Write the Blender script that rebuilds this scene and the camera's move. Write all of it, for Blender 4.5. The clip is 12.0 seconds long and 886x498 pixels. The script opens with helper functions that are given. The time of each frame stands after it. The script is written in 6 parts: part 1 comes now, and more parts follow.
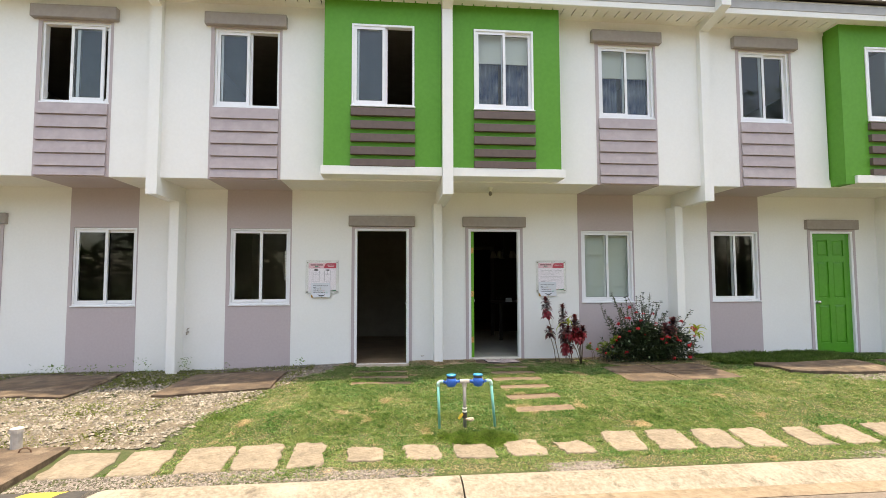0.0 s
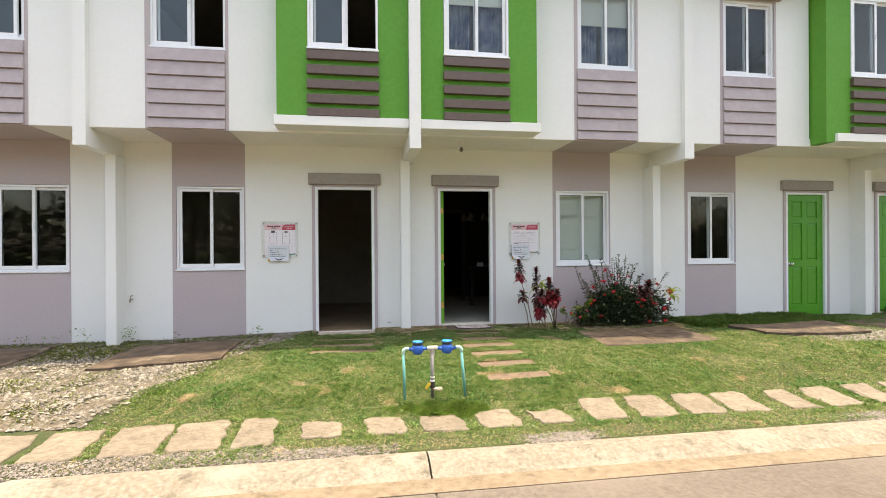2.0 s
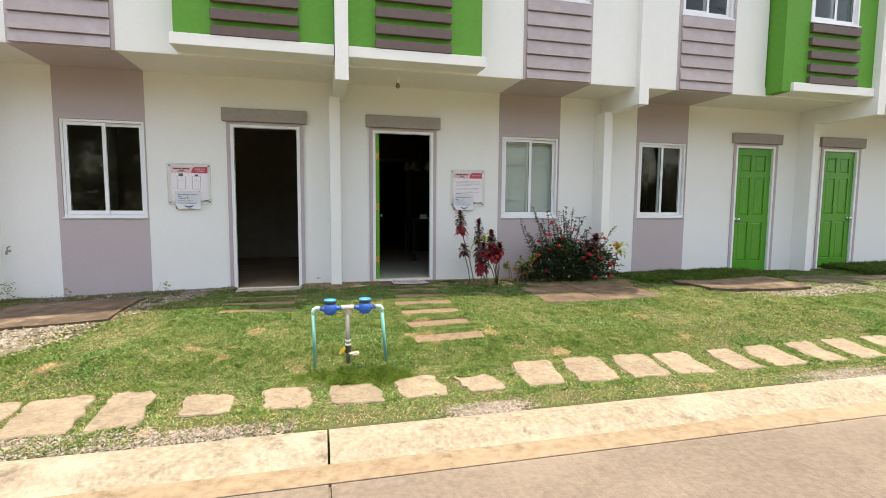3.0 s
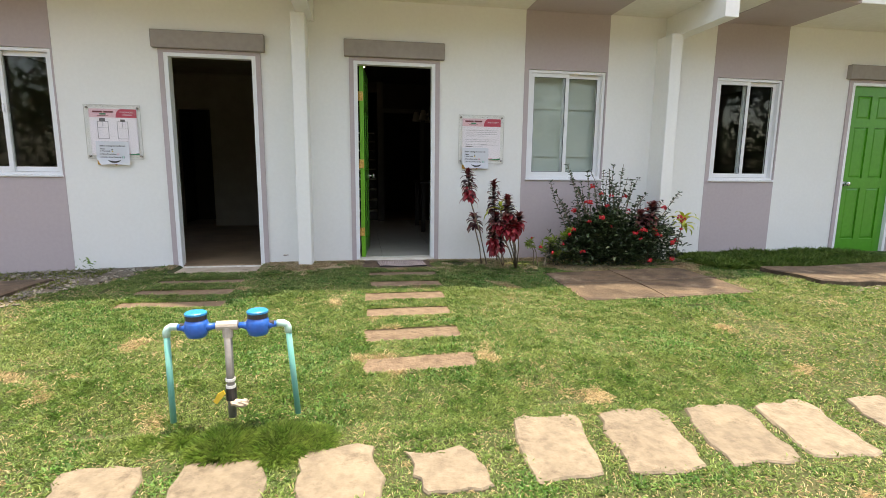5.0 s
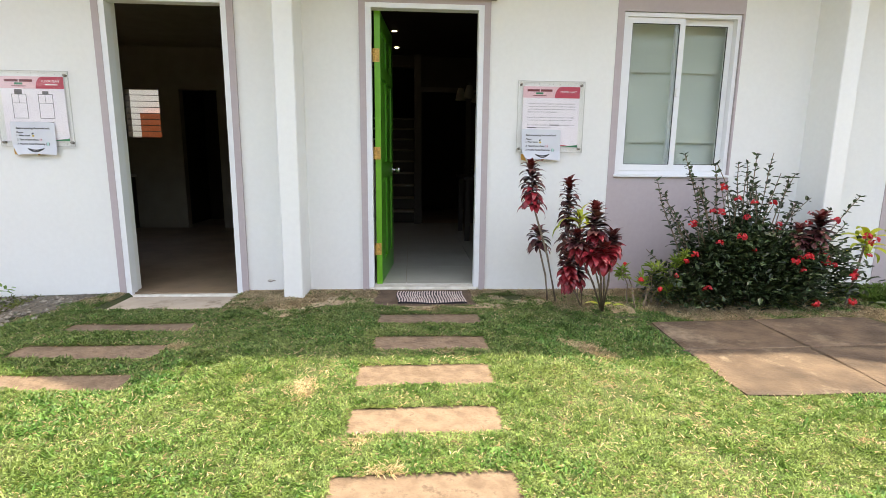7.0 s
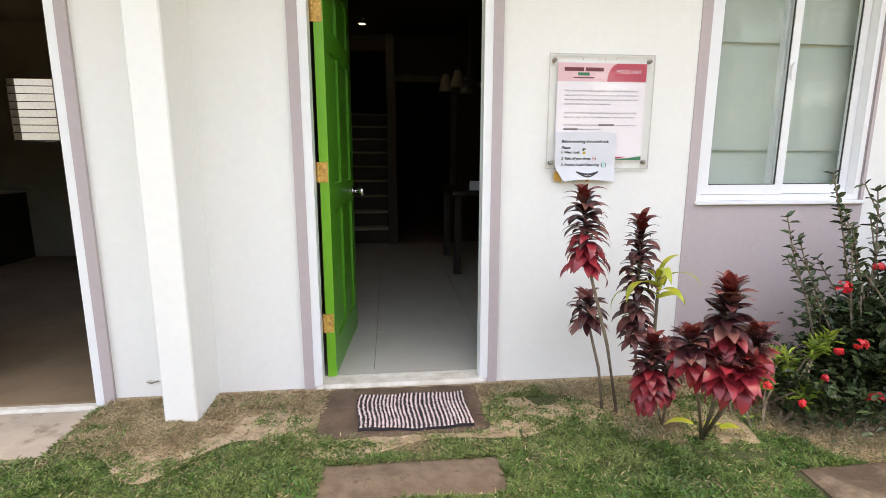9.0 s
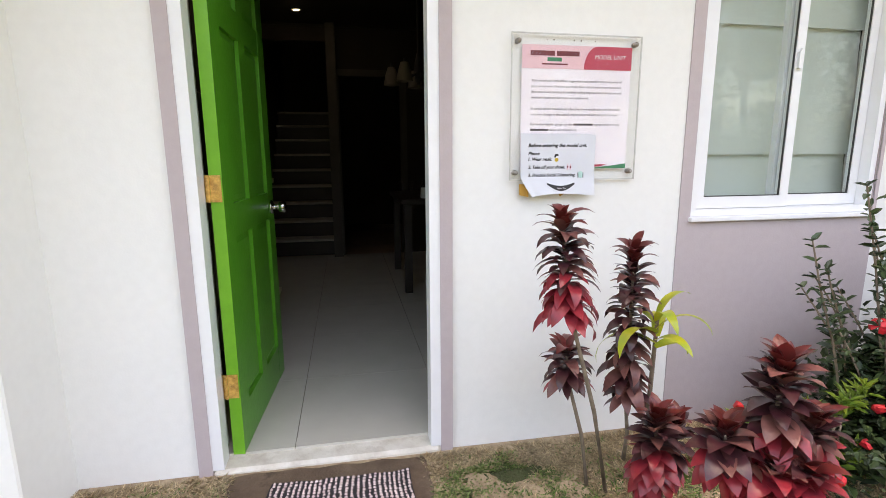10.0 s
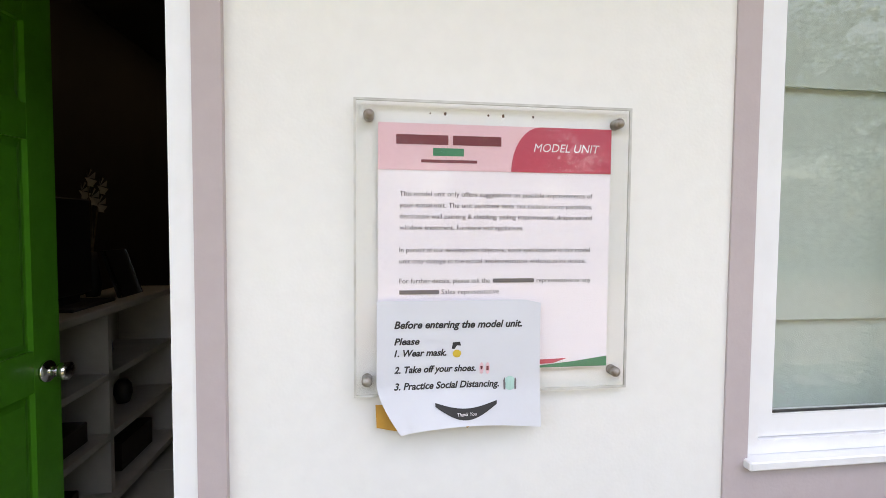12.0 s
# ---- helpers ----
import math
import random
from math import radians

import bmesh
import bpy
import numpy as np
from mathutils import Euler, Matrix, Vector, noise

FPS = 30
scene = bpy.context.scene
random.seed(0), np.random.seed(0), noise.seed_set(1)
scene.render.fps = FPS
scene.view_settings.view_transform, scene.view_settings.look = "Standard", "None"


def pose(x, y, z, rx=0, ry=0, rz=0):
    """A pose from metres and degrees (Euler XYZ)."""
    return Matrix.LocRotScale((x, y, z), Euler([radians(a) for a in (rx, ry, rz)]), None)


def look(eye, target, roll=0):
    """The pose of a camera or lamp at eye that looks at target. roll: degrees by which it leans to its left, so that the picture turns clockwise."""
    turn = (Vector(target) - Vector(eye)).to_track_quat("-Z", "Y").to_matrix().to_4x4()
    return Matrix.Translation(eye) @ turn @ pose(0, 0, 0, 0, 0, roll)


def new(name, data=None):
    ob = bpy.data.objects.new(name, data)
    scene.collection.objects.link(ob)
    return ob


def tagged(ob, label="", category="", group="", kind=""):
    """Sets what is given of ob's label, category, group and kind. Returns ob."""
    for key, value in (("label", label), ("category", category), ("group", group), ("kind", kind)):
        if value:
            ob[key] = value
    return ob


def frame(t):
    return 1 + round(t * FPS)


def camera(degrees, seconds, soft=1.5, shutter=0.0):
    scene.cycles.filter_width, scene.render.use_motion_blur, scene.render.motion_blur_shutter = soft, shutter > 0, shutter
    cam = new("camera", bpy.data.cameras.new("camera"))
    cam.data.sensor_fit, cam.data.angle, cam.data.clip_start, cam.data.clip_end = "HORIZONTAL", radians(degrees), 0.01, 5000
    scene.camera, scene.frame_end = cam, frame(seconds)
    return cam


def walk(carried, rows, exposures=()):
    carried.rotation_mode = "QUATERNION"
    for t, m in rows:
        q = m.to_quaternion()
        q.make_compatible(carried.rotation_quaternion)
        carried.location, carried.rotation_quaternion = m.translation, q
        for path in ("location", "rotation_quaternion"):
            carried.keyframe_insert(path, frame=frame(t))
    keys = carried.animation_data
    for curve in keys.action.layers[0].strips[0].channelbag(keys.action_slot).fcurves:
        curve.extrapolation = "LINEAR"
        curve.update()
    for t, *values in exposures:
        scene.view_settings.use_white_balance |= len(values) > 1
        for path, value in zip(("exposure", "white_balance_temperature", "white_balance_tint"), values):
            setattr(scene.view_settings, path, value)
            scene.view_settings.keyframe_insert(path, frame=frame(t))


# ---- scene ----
cam = camera(83.1, 12.0, 0.65)
PATH = [
    (0, (0.046, 0.164, 1.317), (0.24, 2.151, 1.44), -0.2),
    (0.5, (0.06, 0.166, 1.299), (0.24, 2.154, 1.421), -0.5),
    (1, (0.081, 0.201, 1.272), (0.244, 2.191, 1.397), -0.8),
    (1.5, (0.096, 0.341, 1.246), (0.293, 2.33, 1.322), -0.8),
    (2, (0.141, 0.615, 1.226), (0.448, 2.591, 1.223), -0.4),
    (2.5, (0.294, 0.857, 1.178), (0.705, 2.812, 1.092), 0.3),
    (3, (0.501, 1.142, 1.14), (0.979, 3.076, 0.961), 0.4),
    (3.2, (0.584, 1.278, 1.116), (1.078, 3.205, 0.908), 0.5),
    (4.8, (1.192, 2.459, 1.07), (1.546, 4.402, 0.756), 0.5),
    (5, (1.256, 2.609, 1.052), (1.574, 4.558, 0.736), 0.6),
    (5.5, (1.385, 2.995, 1.028), (1.615, 4.953, 0.69), 0.8),
    (6, (1.442, 3.419, 1.013), (1.63, 5.378, 0.653), 0.7),
    (6.5, (1.494, 3.827, 1.016), (1.647, 5.789, 0.658), 0.7),
    (7, (1.517, 4.203, 1.045), (1.639, 6.169, 0.698), 0.6),
    (7.2, (1.511, 4.329, 1.072), (1.616, 6.294, 0.718), 0.7),
    (8.8, (1.577, 5.508, 1.163), (1.746, 7.47, 0.814), 0.3),
    (9, (1.558, 5.622, 1.168), (1.768, 7.578, 0.803), 0.1),
    (9.5, (1.558, 5.865, 1.203), (1.879, 7.804, 0.833), -0.1),
    (10, (1.697, 6.142, 1.203), (2.067, 8.072, 0.834), -0.3),
    (10.5, (1.876, 6.388, 1.235), (2.258, 8.325, 0.916), 0.5),
    (11, (2.052, 6.688, 1.267), (2.436, 8.638, 1.041), 0.8),
    (11.5, (2.169, 6.883, 1.353), (2.518, 8.847, 1.212), 0.6),
    (12, (2.297, 7.014, 1.403), (2.574, 8.993, 1.309), 0.4),
]
LIGHT = [(0, 1.9, 8300, 11), (1.5, 1.9, 8300, 11), (3, 1.88, 8300, 11), (5, 1.92, 8250, 11), (6, 2.08, 8250, 11), (7, 2.4, 8250, 12), (9, 2.72, 8800, 15), (10, 2.7, 8600, 16), (11, 2.72, 8550, 16), (12, 2.6, 8500, 16)]
walk(cam, [(t, look(eye, target, roll)) for t, eye, target, roll in PATH], LIGHT)

# ---- world and sun ----
SUN_RAY = Vector((-0.10, 0.008, -1.0)).normalized()      # the way the sunlight travels
world = bpy.data.worlds.new("world")
scene.world = world
world.use_nodes = True
wn = world.node_tree
sky = wn.nodes.new("ShaderNodeTexSky")
sky.sky_type = "NISHITA"
sky.sun_disc = False
sky.sun_elevation = math.asin(-SUN_RAY.z)
sky.sun_rotation = math.atan2(-SUN_RAY.x, -SUN_RAY.y)
sky.dust_density = 3.0
wn.links.new(sky.outputs[0], wn.nodes["Background"].inputs[0])
wn.nodes["Background"].inputs[1].default_value = 0.15
sun = new("sun", bpy.data.lights.new("sun", "SUN"))
sun.data.energy = 2.0
sun.data.angle = radians(0.6)
sun.data.color = (1.0, 0.95, 0.86)
sun.matrix_world = look((0, 0, 30), Vector((0, 0, 30)) + SUN_RAY)


# ---- materials ----
def mat(name, a, b=None, scale=8.0, rough=0.6, bump=0.0, bscale=60.0, metal=0.0, stain=None, sscale=1.2, samt=0.35,
        island=0.0, obj=0.0, spec=0.5, coord="Object", mid=0.5, spots=None, pscale=7.0):
    """Surface with fine grain between colours a and b, broad stains, relief and, for loose pieces, a tone of their own."""
    m = bpy.data.materials.new(name)
    m.use_nodes = True
    t = m.node_tree
    n, l = t.nodes, t.links
    p = n["Principled BSDF"]
    p.inputs["Roughness"].default_value = rough
    p.inputs["Metallic"].default_value = metal
    p.inputs["Specular IOR Level"].default_value = spec
    tc = n.new("ShaderNodeTexCoord")
    geo = n.new("ShaderNodeNewGeometry")
    co = geo.outputs["Position"] if coord == "World" else tc.outputs["Object"]
    b = b or tuple(min(1, c * 0.86) for c in a)
    no = n.new("ShaderNodeTexNoise")
    no.inputs["Scale"].default_value = scale
    no.inputs["Detail"].default_value = 6
    l.new(co, no.inputs["Vector"])
    r = n.new("ShaderNodeValToRGB")
    r.color_ramp.elements[0].position, r.color_ramp.elements[1].position = mid - 0.15, mid + 0.15
    r.color_ramp.elements[0].color, r.color_ramp.elements[1].color = (*b, 1), (*a, 1)
    l.new(no.outputs["Fac"], r.inputs["Fac"])
    col = r.outputs["Color"]
    if stain:
        s = n.new("ShaderNodeTexNoise")
        s.inputs["Scale"].default_value = sscale
        s.inputs["Detail"].default_value = 5
        s.inputs["Roughness"].default_value = 0.65
        l.new(co, s.inputs["Vector"])
        mr = n.new("ShaderNodeMapRange")
        mr.inputs["From Min"].default_value, mr.inputs["From Max"].default_value = 0.48, 0.72
        mr.inputs["To Max"].default_value = samt
        l.new(s.outputs["Fac"], mr.inputs["Value"])
        mx = n.new("ShaderNodeMix")
        mx.data_type = "RGBA"
        l.new(mr.outputs[0], mx.inputs["Factor"])
        l.new(col, mx.inputs[6])
        mx.inputs[7].default_value = (*stain, 1)
        col = mx.outputs[2]
    if spots:
        s = n.new("ShaderNodeTexNoise")
        s.inputs["Scale"].default_value = pscale
        s.inputs["Detail"].default_value = 9
        s.inputs["Roughness"].default_value = 0.75
        l.new(co, s.inputs["Vector"])
        mr = n.new("ShaderNodeMapRange")
        mr.inputs["From Min"].default_value, mr.inputs["From Max"].default_value = 0.54, 0.66
        mr.inputs["To Max"].default_value = 0.75
        l.new(s.outputs["Fac"], mr.inputs["Value"])
        mx = n.new("ShaderNodeMix")
        mx.data_type = "RGBA"
        l.new(mr.outputs[0], mx.inputs["Factor"])
        l.new(col, mx.inputs[6])
        mx.inputs[7].default_value = (*spots, 1)
        col = mx.outputs[2]
    if island or obj:
        if island:
            src = geo.outputs["Random Per Island"]
        else:
            src = n.new("ShaderNodeObjectInfo").outputs["Random"]
        k = island or obj
        mr = n.new("ShaderNodeMapRange")
        mr.inputs["To Min"].default_value, mr.inputs["To Max"].default_value = 1 - k, 1 + k
        l.new(src, mr.inputs["Value"])
        hs = n.new("ShaderNodeHueSaturation")
        l.new(mr.outputs[0], hs.inputs["Value"])
        l.new(col, hs.inputs["Color"])
        col = hs.outputs["Color"]
    l.new(col, p.inputs["Base Color"])
    if bump:
        bn = n.new("ShaderNodeTexNoise")
        bn.inputs["Scale"].default_value = bscale
        bn.inputs["Detail"].default_value = 8
        l.new(co, bn.inputs["Vector"])
        bu = n.new("ShaderNodeBump")
        bu.inputs["Strength"].default_value = bump
        bu.inputs["Distance"].default_value = 0.01
        l.new(bn.outputs["Fac"], bu.inputs["Height"])
        l.new(bu.outputs["Normal"], p.inputs["Normal"])
    return m


def leafy(name, a, b, rough=0.45, k=0.35, glow=0.25, **more):
    """Leaf: tone by leaf, some light through it."""
    m = mat(name, a, b, scale=14, rough=rough, island=k, **more)
    t = m.node_tree
    p = t.nodes["Principled BSDF"]
    src = p.inputs["Base Color"].links[0].from_socket
    tr = t.nodes.new("ShaderNodeBsdfTranslucent")
    t.links.new(src, tr.inputs["Color"])
    mx = t.nodes.new("ShaderNodeMixShader")
    mx.inputs[0].default_value = glow
    t.links.new(p.outputs[0], mx.inputs[1])
    t.links.new(tr.outputs[0], mx.inputs[2])
    t.links.new(mx.outputs[0], t.nodes["Material Output"].inputs[0])
    return m


def glass(name, tint, ior=1.6):
    m = bpy.data.materials.new(name)
    m.use_nodes = True
    t = m.node_tree
    t.nodes.remove(t.nodes["Principled BSDF"])
    tr = t.nodes.new("ShaderNodeBsdfTransparent")
    tr.inputs[0].default_value = (*tint, 1)
    gl = t.nodes.new("ShaderNodeBsdfGlossy")
    gl.inputs["Roughness"].default_value = 0.02
    lw = t.nodes.new("ShaderNodeLayerWeight")
    lw.inputs["Blend"].default_value = 0.5
    pw = t.nodes.new("ShaderNodeMath")
    pw.operation = "POWER"
    pw.inputs[1].default_value = 5.0
    t.links.new(lw.outputs["Facing"], pw.inputs[0])
    fr = t.nodes.new("ShaderNodeMath")
    fr.operation = "MULTIPLY_ADD"
    f0 = ((ior - 1) / (ior + 1)) ** 2
    fr.inputs[1].default_value, fr.inputs[2].default_value = 1 - f0, f0
    t.links.new(pw.outputs[0], fr.inputs[0])
    mx = t.nodes.new("ShaderNodeMixShader")
    t.links.new(fr.outputs[0], mx.inputs[0])
    t.links.new(tr.outputs[0], mx.inputs[1])
    t.links.new(gl.outputs[0], mx.inputs[2])
    t.links.new(mx.outputs[0], t.nodes["Material Output"].inputs[0])
    return m


def lamp_mat(name, col, power):
    m = bpy.data.materials.new(name)
    m.use_nodes = True
    p = m.node_tree.nodes["Principled BSDF"]
    p.inputs["Emission Color"].default_value = (*col, 1)
    p.inputs["Emission Strength"].default_value = power
    return m


WALL = mat("white_wall_paint", (0.83, 0.83, 0.80), (0.81, 0.81, 0.78), 30, 0.75, 0.05, 160, stain=(0.70, 0.68, 0.62), sscale=0.8, samt=0.18)
SOFFIT = mat("soffit_paint", (0.82, 0.80, 0.75), (0.78, 0.76, 0.70), 20, 0.8, 0.05, 80)
MAUVE = mat("mauve_wall_paint", (0.49, 0.42, 0.425), (0.47, 0.40, 0.405), 30, 0.75, 0.08, 140, stain=(0.53, 0.465, 0.46), sscale=1.5, samt=0.3)
MAUVE_BOARD = mat("mauve_board_paint", (0.43, 0.365, 0.37), (0.40, 0.34, 0.345), 12, 0.65, 0.1, 60, stain=(0.55, 0.49, 0.49), sscale=4, samt=0.5, obj=0.03)
TAUPE = mat("taupe_trim_paint", (0.34, 0.30, 0.275), (0.31, 0.27, 0.25), 20, 0.7, 0.1, 90, stain=(0.42, 0.38, 0.35), sscale=3, samt=0.3)
BROWN_SLAT = mat("brown_slat_paint", (0.135, 0.095, 0.08), (0.115, 0.08, 0.07), 15, 0.55, 0.08, 70)
GREEN_WALL = mat("green_wall_paint", (0.085, 0.30, 0.025), (0.075, 0.275, 0.02), 20, 0.65, 0.1, 110, stain=(0.11, 0.33, 0.05), sscale=1.4, samt=0.3)
GREEN_DOOR = mat("green_door_paint", (0.07, 0.32, 0.025), (0.06, 0.29, 0.02), 25, 0.3, 0.08, 60, stain=(0.07, 0.27, 0.03), sscale=3, samt=0.3)
# Lit copy of the door green: daylight on the edge is in the colour.
LIT_GREEN_EDGE = mat("lit_green_edge_paint", (0.15, 0.45, 0.03), (0.13, 0.41, 0.025), 25, 0.4, 0.08, 60)
UPVC = mat("white_window_frame", (0.84, 0.85, 0.86), (0.82, 0.83, 0.84), 15, 0.3, 0, stain=(0.66, 0.64, 0.60), sscale=9, samt=0.15)
GASKET = mat("dark_window_gasket", (0.03, 0.03, 0.03), rough=0.5)
GLASS = glass("window_glass", (0.92, 0.94, 0.93), 1.42)
MIRROR_GLASS = glass("reflective_glass", (0.85, 0.88, 0.88), 1.45)
CLEAR = glass("clear_acrylic", (0.998, 0.998, 0.995), 1.4)
BLIND = mat("pale_green_blind", (0.66, 0.70, 0.64), (0.61, 0.65, 0.59), 60, 0.85, 0.05, 200)
CREAM_BLIND = mat("cream_blind", (0.78, 0.77, 0.68), (0.74, 0.73, 0.64), 60, 0.85)
CURTAIN = mat("blue_grey_curtain", (0.05, 0.085, 0.17), (0.26, 0.29, 0.34), 5, 0.9)
DARKROOM = mat("room_paint", (0.29, 0.245, 0.18), (0.255, 0.215, 0.16), 6, 0.85, 0.05, 60, stain=(0.4, 0.35, 0.28), sscale=1.1)
# Brown room paint with the unlit rooms' darkness put into its near-black base.
UNLIT_BROWNROOM = mat("dark_room_paint", (0.033, 0.0228, 0.0156), (0.027, 0.0192, 0.0132), 6, 0.8)
ROOF = mat("roof_sheet", (0.24, 0.20, 0.19), (0.20, 0.17, 0.16), 5, 0.5, 0.1, 30)
FASCIA = mat("grey_fascia", (0.45, 0.45, 0.46), (0.40, 0.40, 0.41), 8, 0.5)
SOIL = mat("lawn_soil", (0.035, 0.055, 0.012), (0.05, 0.06, 0.02), 22, 0.95, 0.9, 90, stain=(0.09, 0.075, 0.035), sscale=6, samt=0.6, coord="World")
EARTH = mat("dry_brown_earth", (0.42, 0.32, 0.21), (0.27, 0.195, 0.12), 25, 0.95, 0.9, 70, stain=(0.40, 0.31, 0.19), sscale=7, samt=0.6, coord="World")
DAMP = mat("damp_brown_concrete", (0.15, 0.10, 0.065), (0.085, 0.055, 0.035), 9, 0.9, 0.6, 60, stain=(0.21, 0.15, 0.10), sscale=5, samt=0.5, coord="World", spots=(0.05, 0.033, 0.02), pscale=9.0)
ROAD = mat("concrete_road", (0.155, 0.130, 0.106), (0.115, 0.096, 0.078), 30, 0.85, 0.6, 80, stain=(0.21, 0.178, 0.145), sscale=0.9, samt=0.7, coord="World", spots=(0.10, 0.08, 0.06), pscale=5.0)
KERB = mat("pale_concrete_kerb", (0.25, 0.222, 0.175), (0.17, 0.145, 0.108), 34, 0.85, 0.9, 45, stain=(0.31, 0.285, 0.235), sscale=2.2, samt=0.8, coord="World", spots=(0.075, 0.06, 0.043), pscale=7.0)
GUTTER = mat("sandy_gutter", (0.215, 0.172, 0.118), (0.155, 0.115, 0.075), 18, 0.9, 0.5, 60, stain=(0.25, 0.205, 0.145), sscale=1.8, samt=0.7, coord="World", spots=(0.085, 0.062, 0.04), pscale=6.0)
STONE = mat("sandstone_slab", (0.205, 0.172, 0.128), (0.145, 0.12, 0.088), 26, 0.85, 0.7, 45, stain=(0.30, 0.25, 0.18), sscale=5, samt=0.6, obj=0.09, coord="World", spots=(0.09, 0.07, 0.048), pscale=9.0)
STEP = mat("weathered_concrete_step", (0.205, 0.152, 0.105), (0.12, 0.085, 0.057), 16, 0.9, 1.0, 38, stain=(0.105, 0.072, 0.046), sscale=7, samt=0.85, obj=0.09, coord="World", spots=(0.06, 0.042, 0.028), pscale=16.0)
SLAB = mat("stained_concrete_slab", (0.135, 0.095, 0.062), (0.048, 0.032, 0.02), 6, 0.75, 0.7, 50, stain=(0.06, 0.042, 0.028), sscale=2.1, samt=0.85, coord="World", spots=(0.26, 0.21, 0.15), pscale=2.4)
PALE_STEP = mat("pale_concrete_pad", (0.50, 0.42, 0.33), (0.44, 0.36, 0.28), 10, 0.85, 0.3, 50, stain=(0.34, 0.27, 0.2), sscale=3, samt=0.4, coord="World", spots=(0.2, 0.15, 0.1), pscale=6.0)
PEBBLE = mat("limestone_pebbles", (0.27, 0.248, 0.208), (0.14, 0.123, 0.095), 40, 0.9, 0.3, 120, island=0.5)
DARK_PEBBLE = mat("grey_gravel", (0.24, 0.215, 0.19), (0.15, 0.13, 0.11), 40, 0.9, 0.3, 120, island=0.5)
GRAVEL_BED = mat("gravel_bed", (0.16, 0.133, 0.098), (0.075, 0.062, 0.043), 35, 0.95, 0.9, 60, coord="World")
GRASS = leafy("lawn_grass", (0.085, 0.18, 0.032), (0.225, 0.31, 0.098), 0.5, 0.55, 0.3, stain=(0.27, 0.32, 0.12), sscale=1.7, samt=0.6)
WEED_LEAF = leafy("creeping_weed_leaf", (0.06, 0.17, 0.03), (0.11, 0.22, 0.045), 0.5, 0.45, 0.25)
GRASS_DRY = leafy("dry_grass", (0.66, 0.55, 0.36), (0.44, 0.34, 0.205), 0.7, 0.35, 0.25)
CROTON_WEED = leafy("yellowish_weed", (0.17, 0.20, 0.035), (0.12, 0.15, 0.03), 0.6, 0.4, 0.2)
GRASS_DARK = leafy("lush_grass", (0.12, 0.23, 0.04), (0.22, 0.31, 0.08), 0.6, 0.45, 0.3)
TILE = mat("cream_floor_tile", (0.52, 0.50, 0.44), (0.49, 0.47, 0.41), 5, 0.22, 0, coord="World")
SCREED = mat("bare_cement_floor", (0.26, 0.175, 0.108), (0.185, 0.125, 0.077), 4, 0.6, 0.2, 30, stain=(0.34, 0.25, 0.17), sscale=1.5, samt=0.5, coord="World")
CHROME = mat("chrome", (0.75, 0.75, 0.75), rough=0.18, metal=1.0)
STEEL = mat("dull_steel", (0.42, 0.40, 0.37), (0.24, 0.19, 0.15), 120, 0.5, metal=0.7)
BRASS = mat("worn_brass", (0.80, 0.50, 0.14), (0.55, 0.29, 0.07), 70, 0.42, 0.1, 90, metal=0.2, stain=(0.25, 0.10, 0.03), sscale=40, samt=0.7)
CHIPPED = mat("chipped_white_plaster", (0.72, 0.69, 0.62), (0.62, 0.58, 0.50), 14, 0.85, 0.6, 40, stain=(0.33, 0.26, 0.19), sscale=6, samt=0.7)
IRON = mat("rusty_iron", (0.14, 0.075, 0.045), (0.09, 0.05, 0.03), 30, 0.8, 0.4, 80)
PAPER = mat("pinkish_print", (0.88, 0.83, 0.87), (0.87, 0.82, 0.86), 5, 0.6)
PAPER_W = mat("white_paper", (0.67, 0.69, 0.73), (0.64, 0.66, 0.70), 6, 0.7, 0.15, 12)
PINK = mat("pink_print", (0.82, 0.54, 0.58), (0.80, 0.52, 0.56), 8, 0.6)
CRIMSON = mat("crimson_print", (0.56, 0.06, 0.10), (0.54, 0.07, 0.11), 8, 0.5)
INK = mat("black_ink", (0.03, 0.03, 0.03), rough=0.7)
GREYINK = mat("grey_ink", (0.16, 0.14, 0.15), rough=0.7)
DKRED = mat("dark_red_ink", (0.22, 0.05, 0.06), rough=0.7)
GREENINK = mat("green_ink", (0.04, 0.24, 0.12), rough=0.7)
WHITEINK = mat("white_ink", (0.85, 0.83, 0.84), rough=0.7)
DUST = mat("dusty_acrylic_edge", (0.62, 0.62, 0.58), (0.50, 0.49, 0.45), 40, 0.6, stain=(0.36, 0.33, 0.28), sscale=14, samt=0.5)
TAPE = mat("amber_tape", (0.62, 0.33, 0.06), (0.5, 0.26, 0.05), 30, 0.4)
YELLOW = mat("yellow_paint", (0.72, 0.50, 0.05), (0.62, 0.42, 0.05), 20, 0.7, 0.2, 60)
BLACK = mat("black_paint", (0.03, 0.03, 0.03), (0.05, 0.045, 0.04), 20, 0.7, 0.2, 60)
METER_BLUE = mat("blue_meter_casting", (0.015, 0.12, 0.50), (0.012, 0.10, 0.42), 40, 0.35, 0.15, 90)
METER_LID = mat("light_blue_plastic", (0.01, 0.26, 0.55), (0.01, 0.22, 0.48), 20, 0.35)
AQUA = mat("aqua_plastic_pipe", (0.13, 0.42, 0.38), (0.11, 0.36, 0.33), 20, 0.4, 0, stain=(0.3, 0.42, 0.36), sscale=9)
PALE_AQUA = mat("pale_aqua_fitting", (0.42, 0.66, 0.60), (0.36, 0.58, 0.53), 20, 0.4)
GREY_PIPE = mat("grey_galvanised_pipe", (0.30, 0.29, 0.28), (0.24, 0.23, 0.22), 30, 0.5, 0.1, 60, metal=0.3)
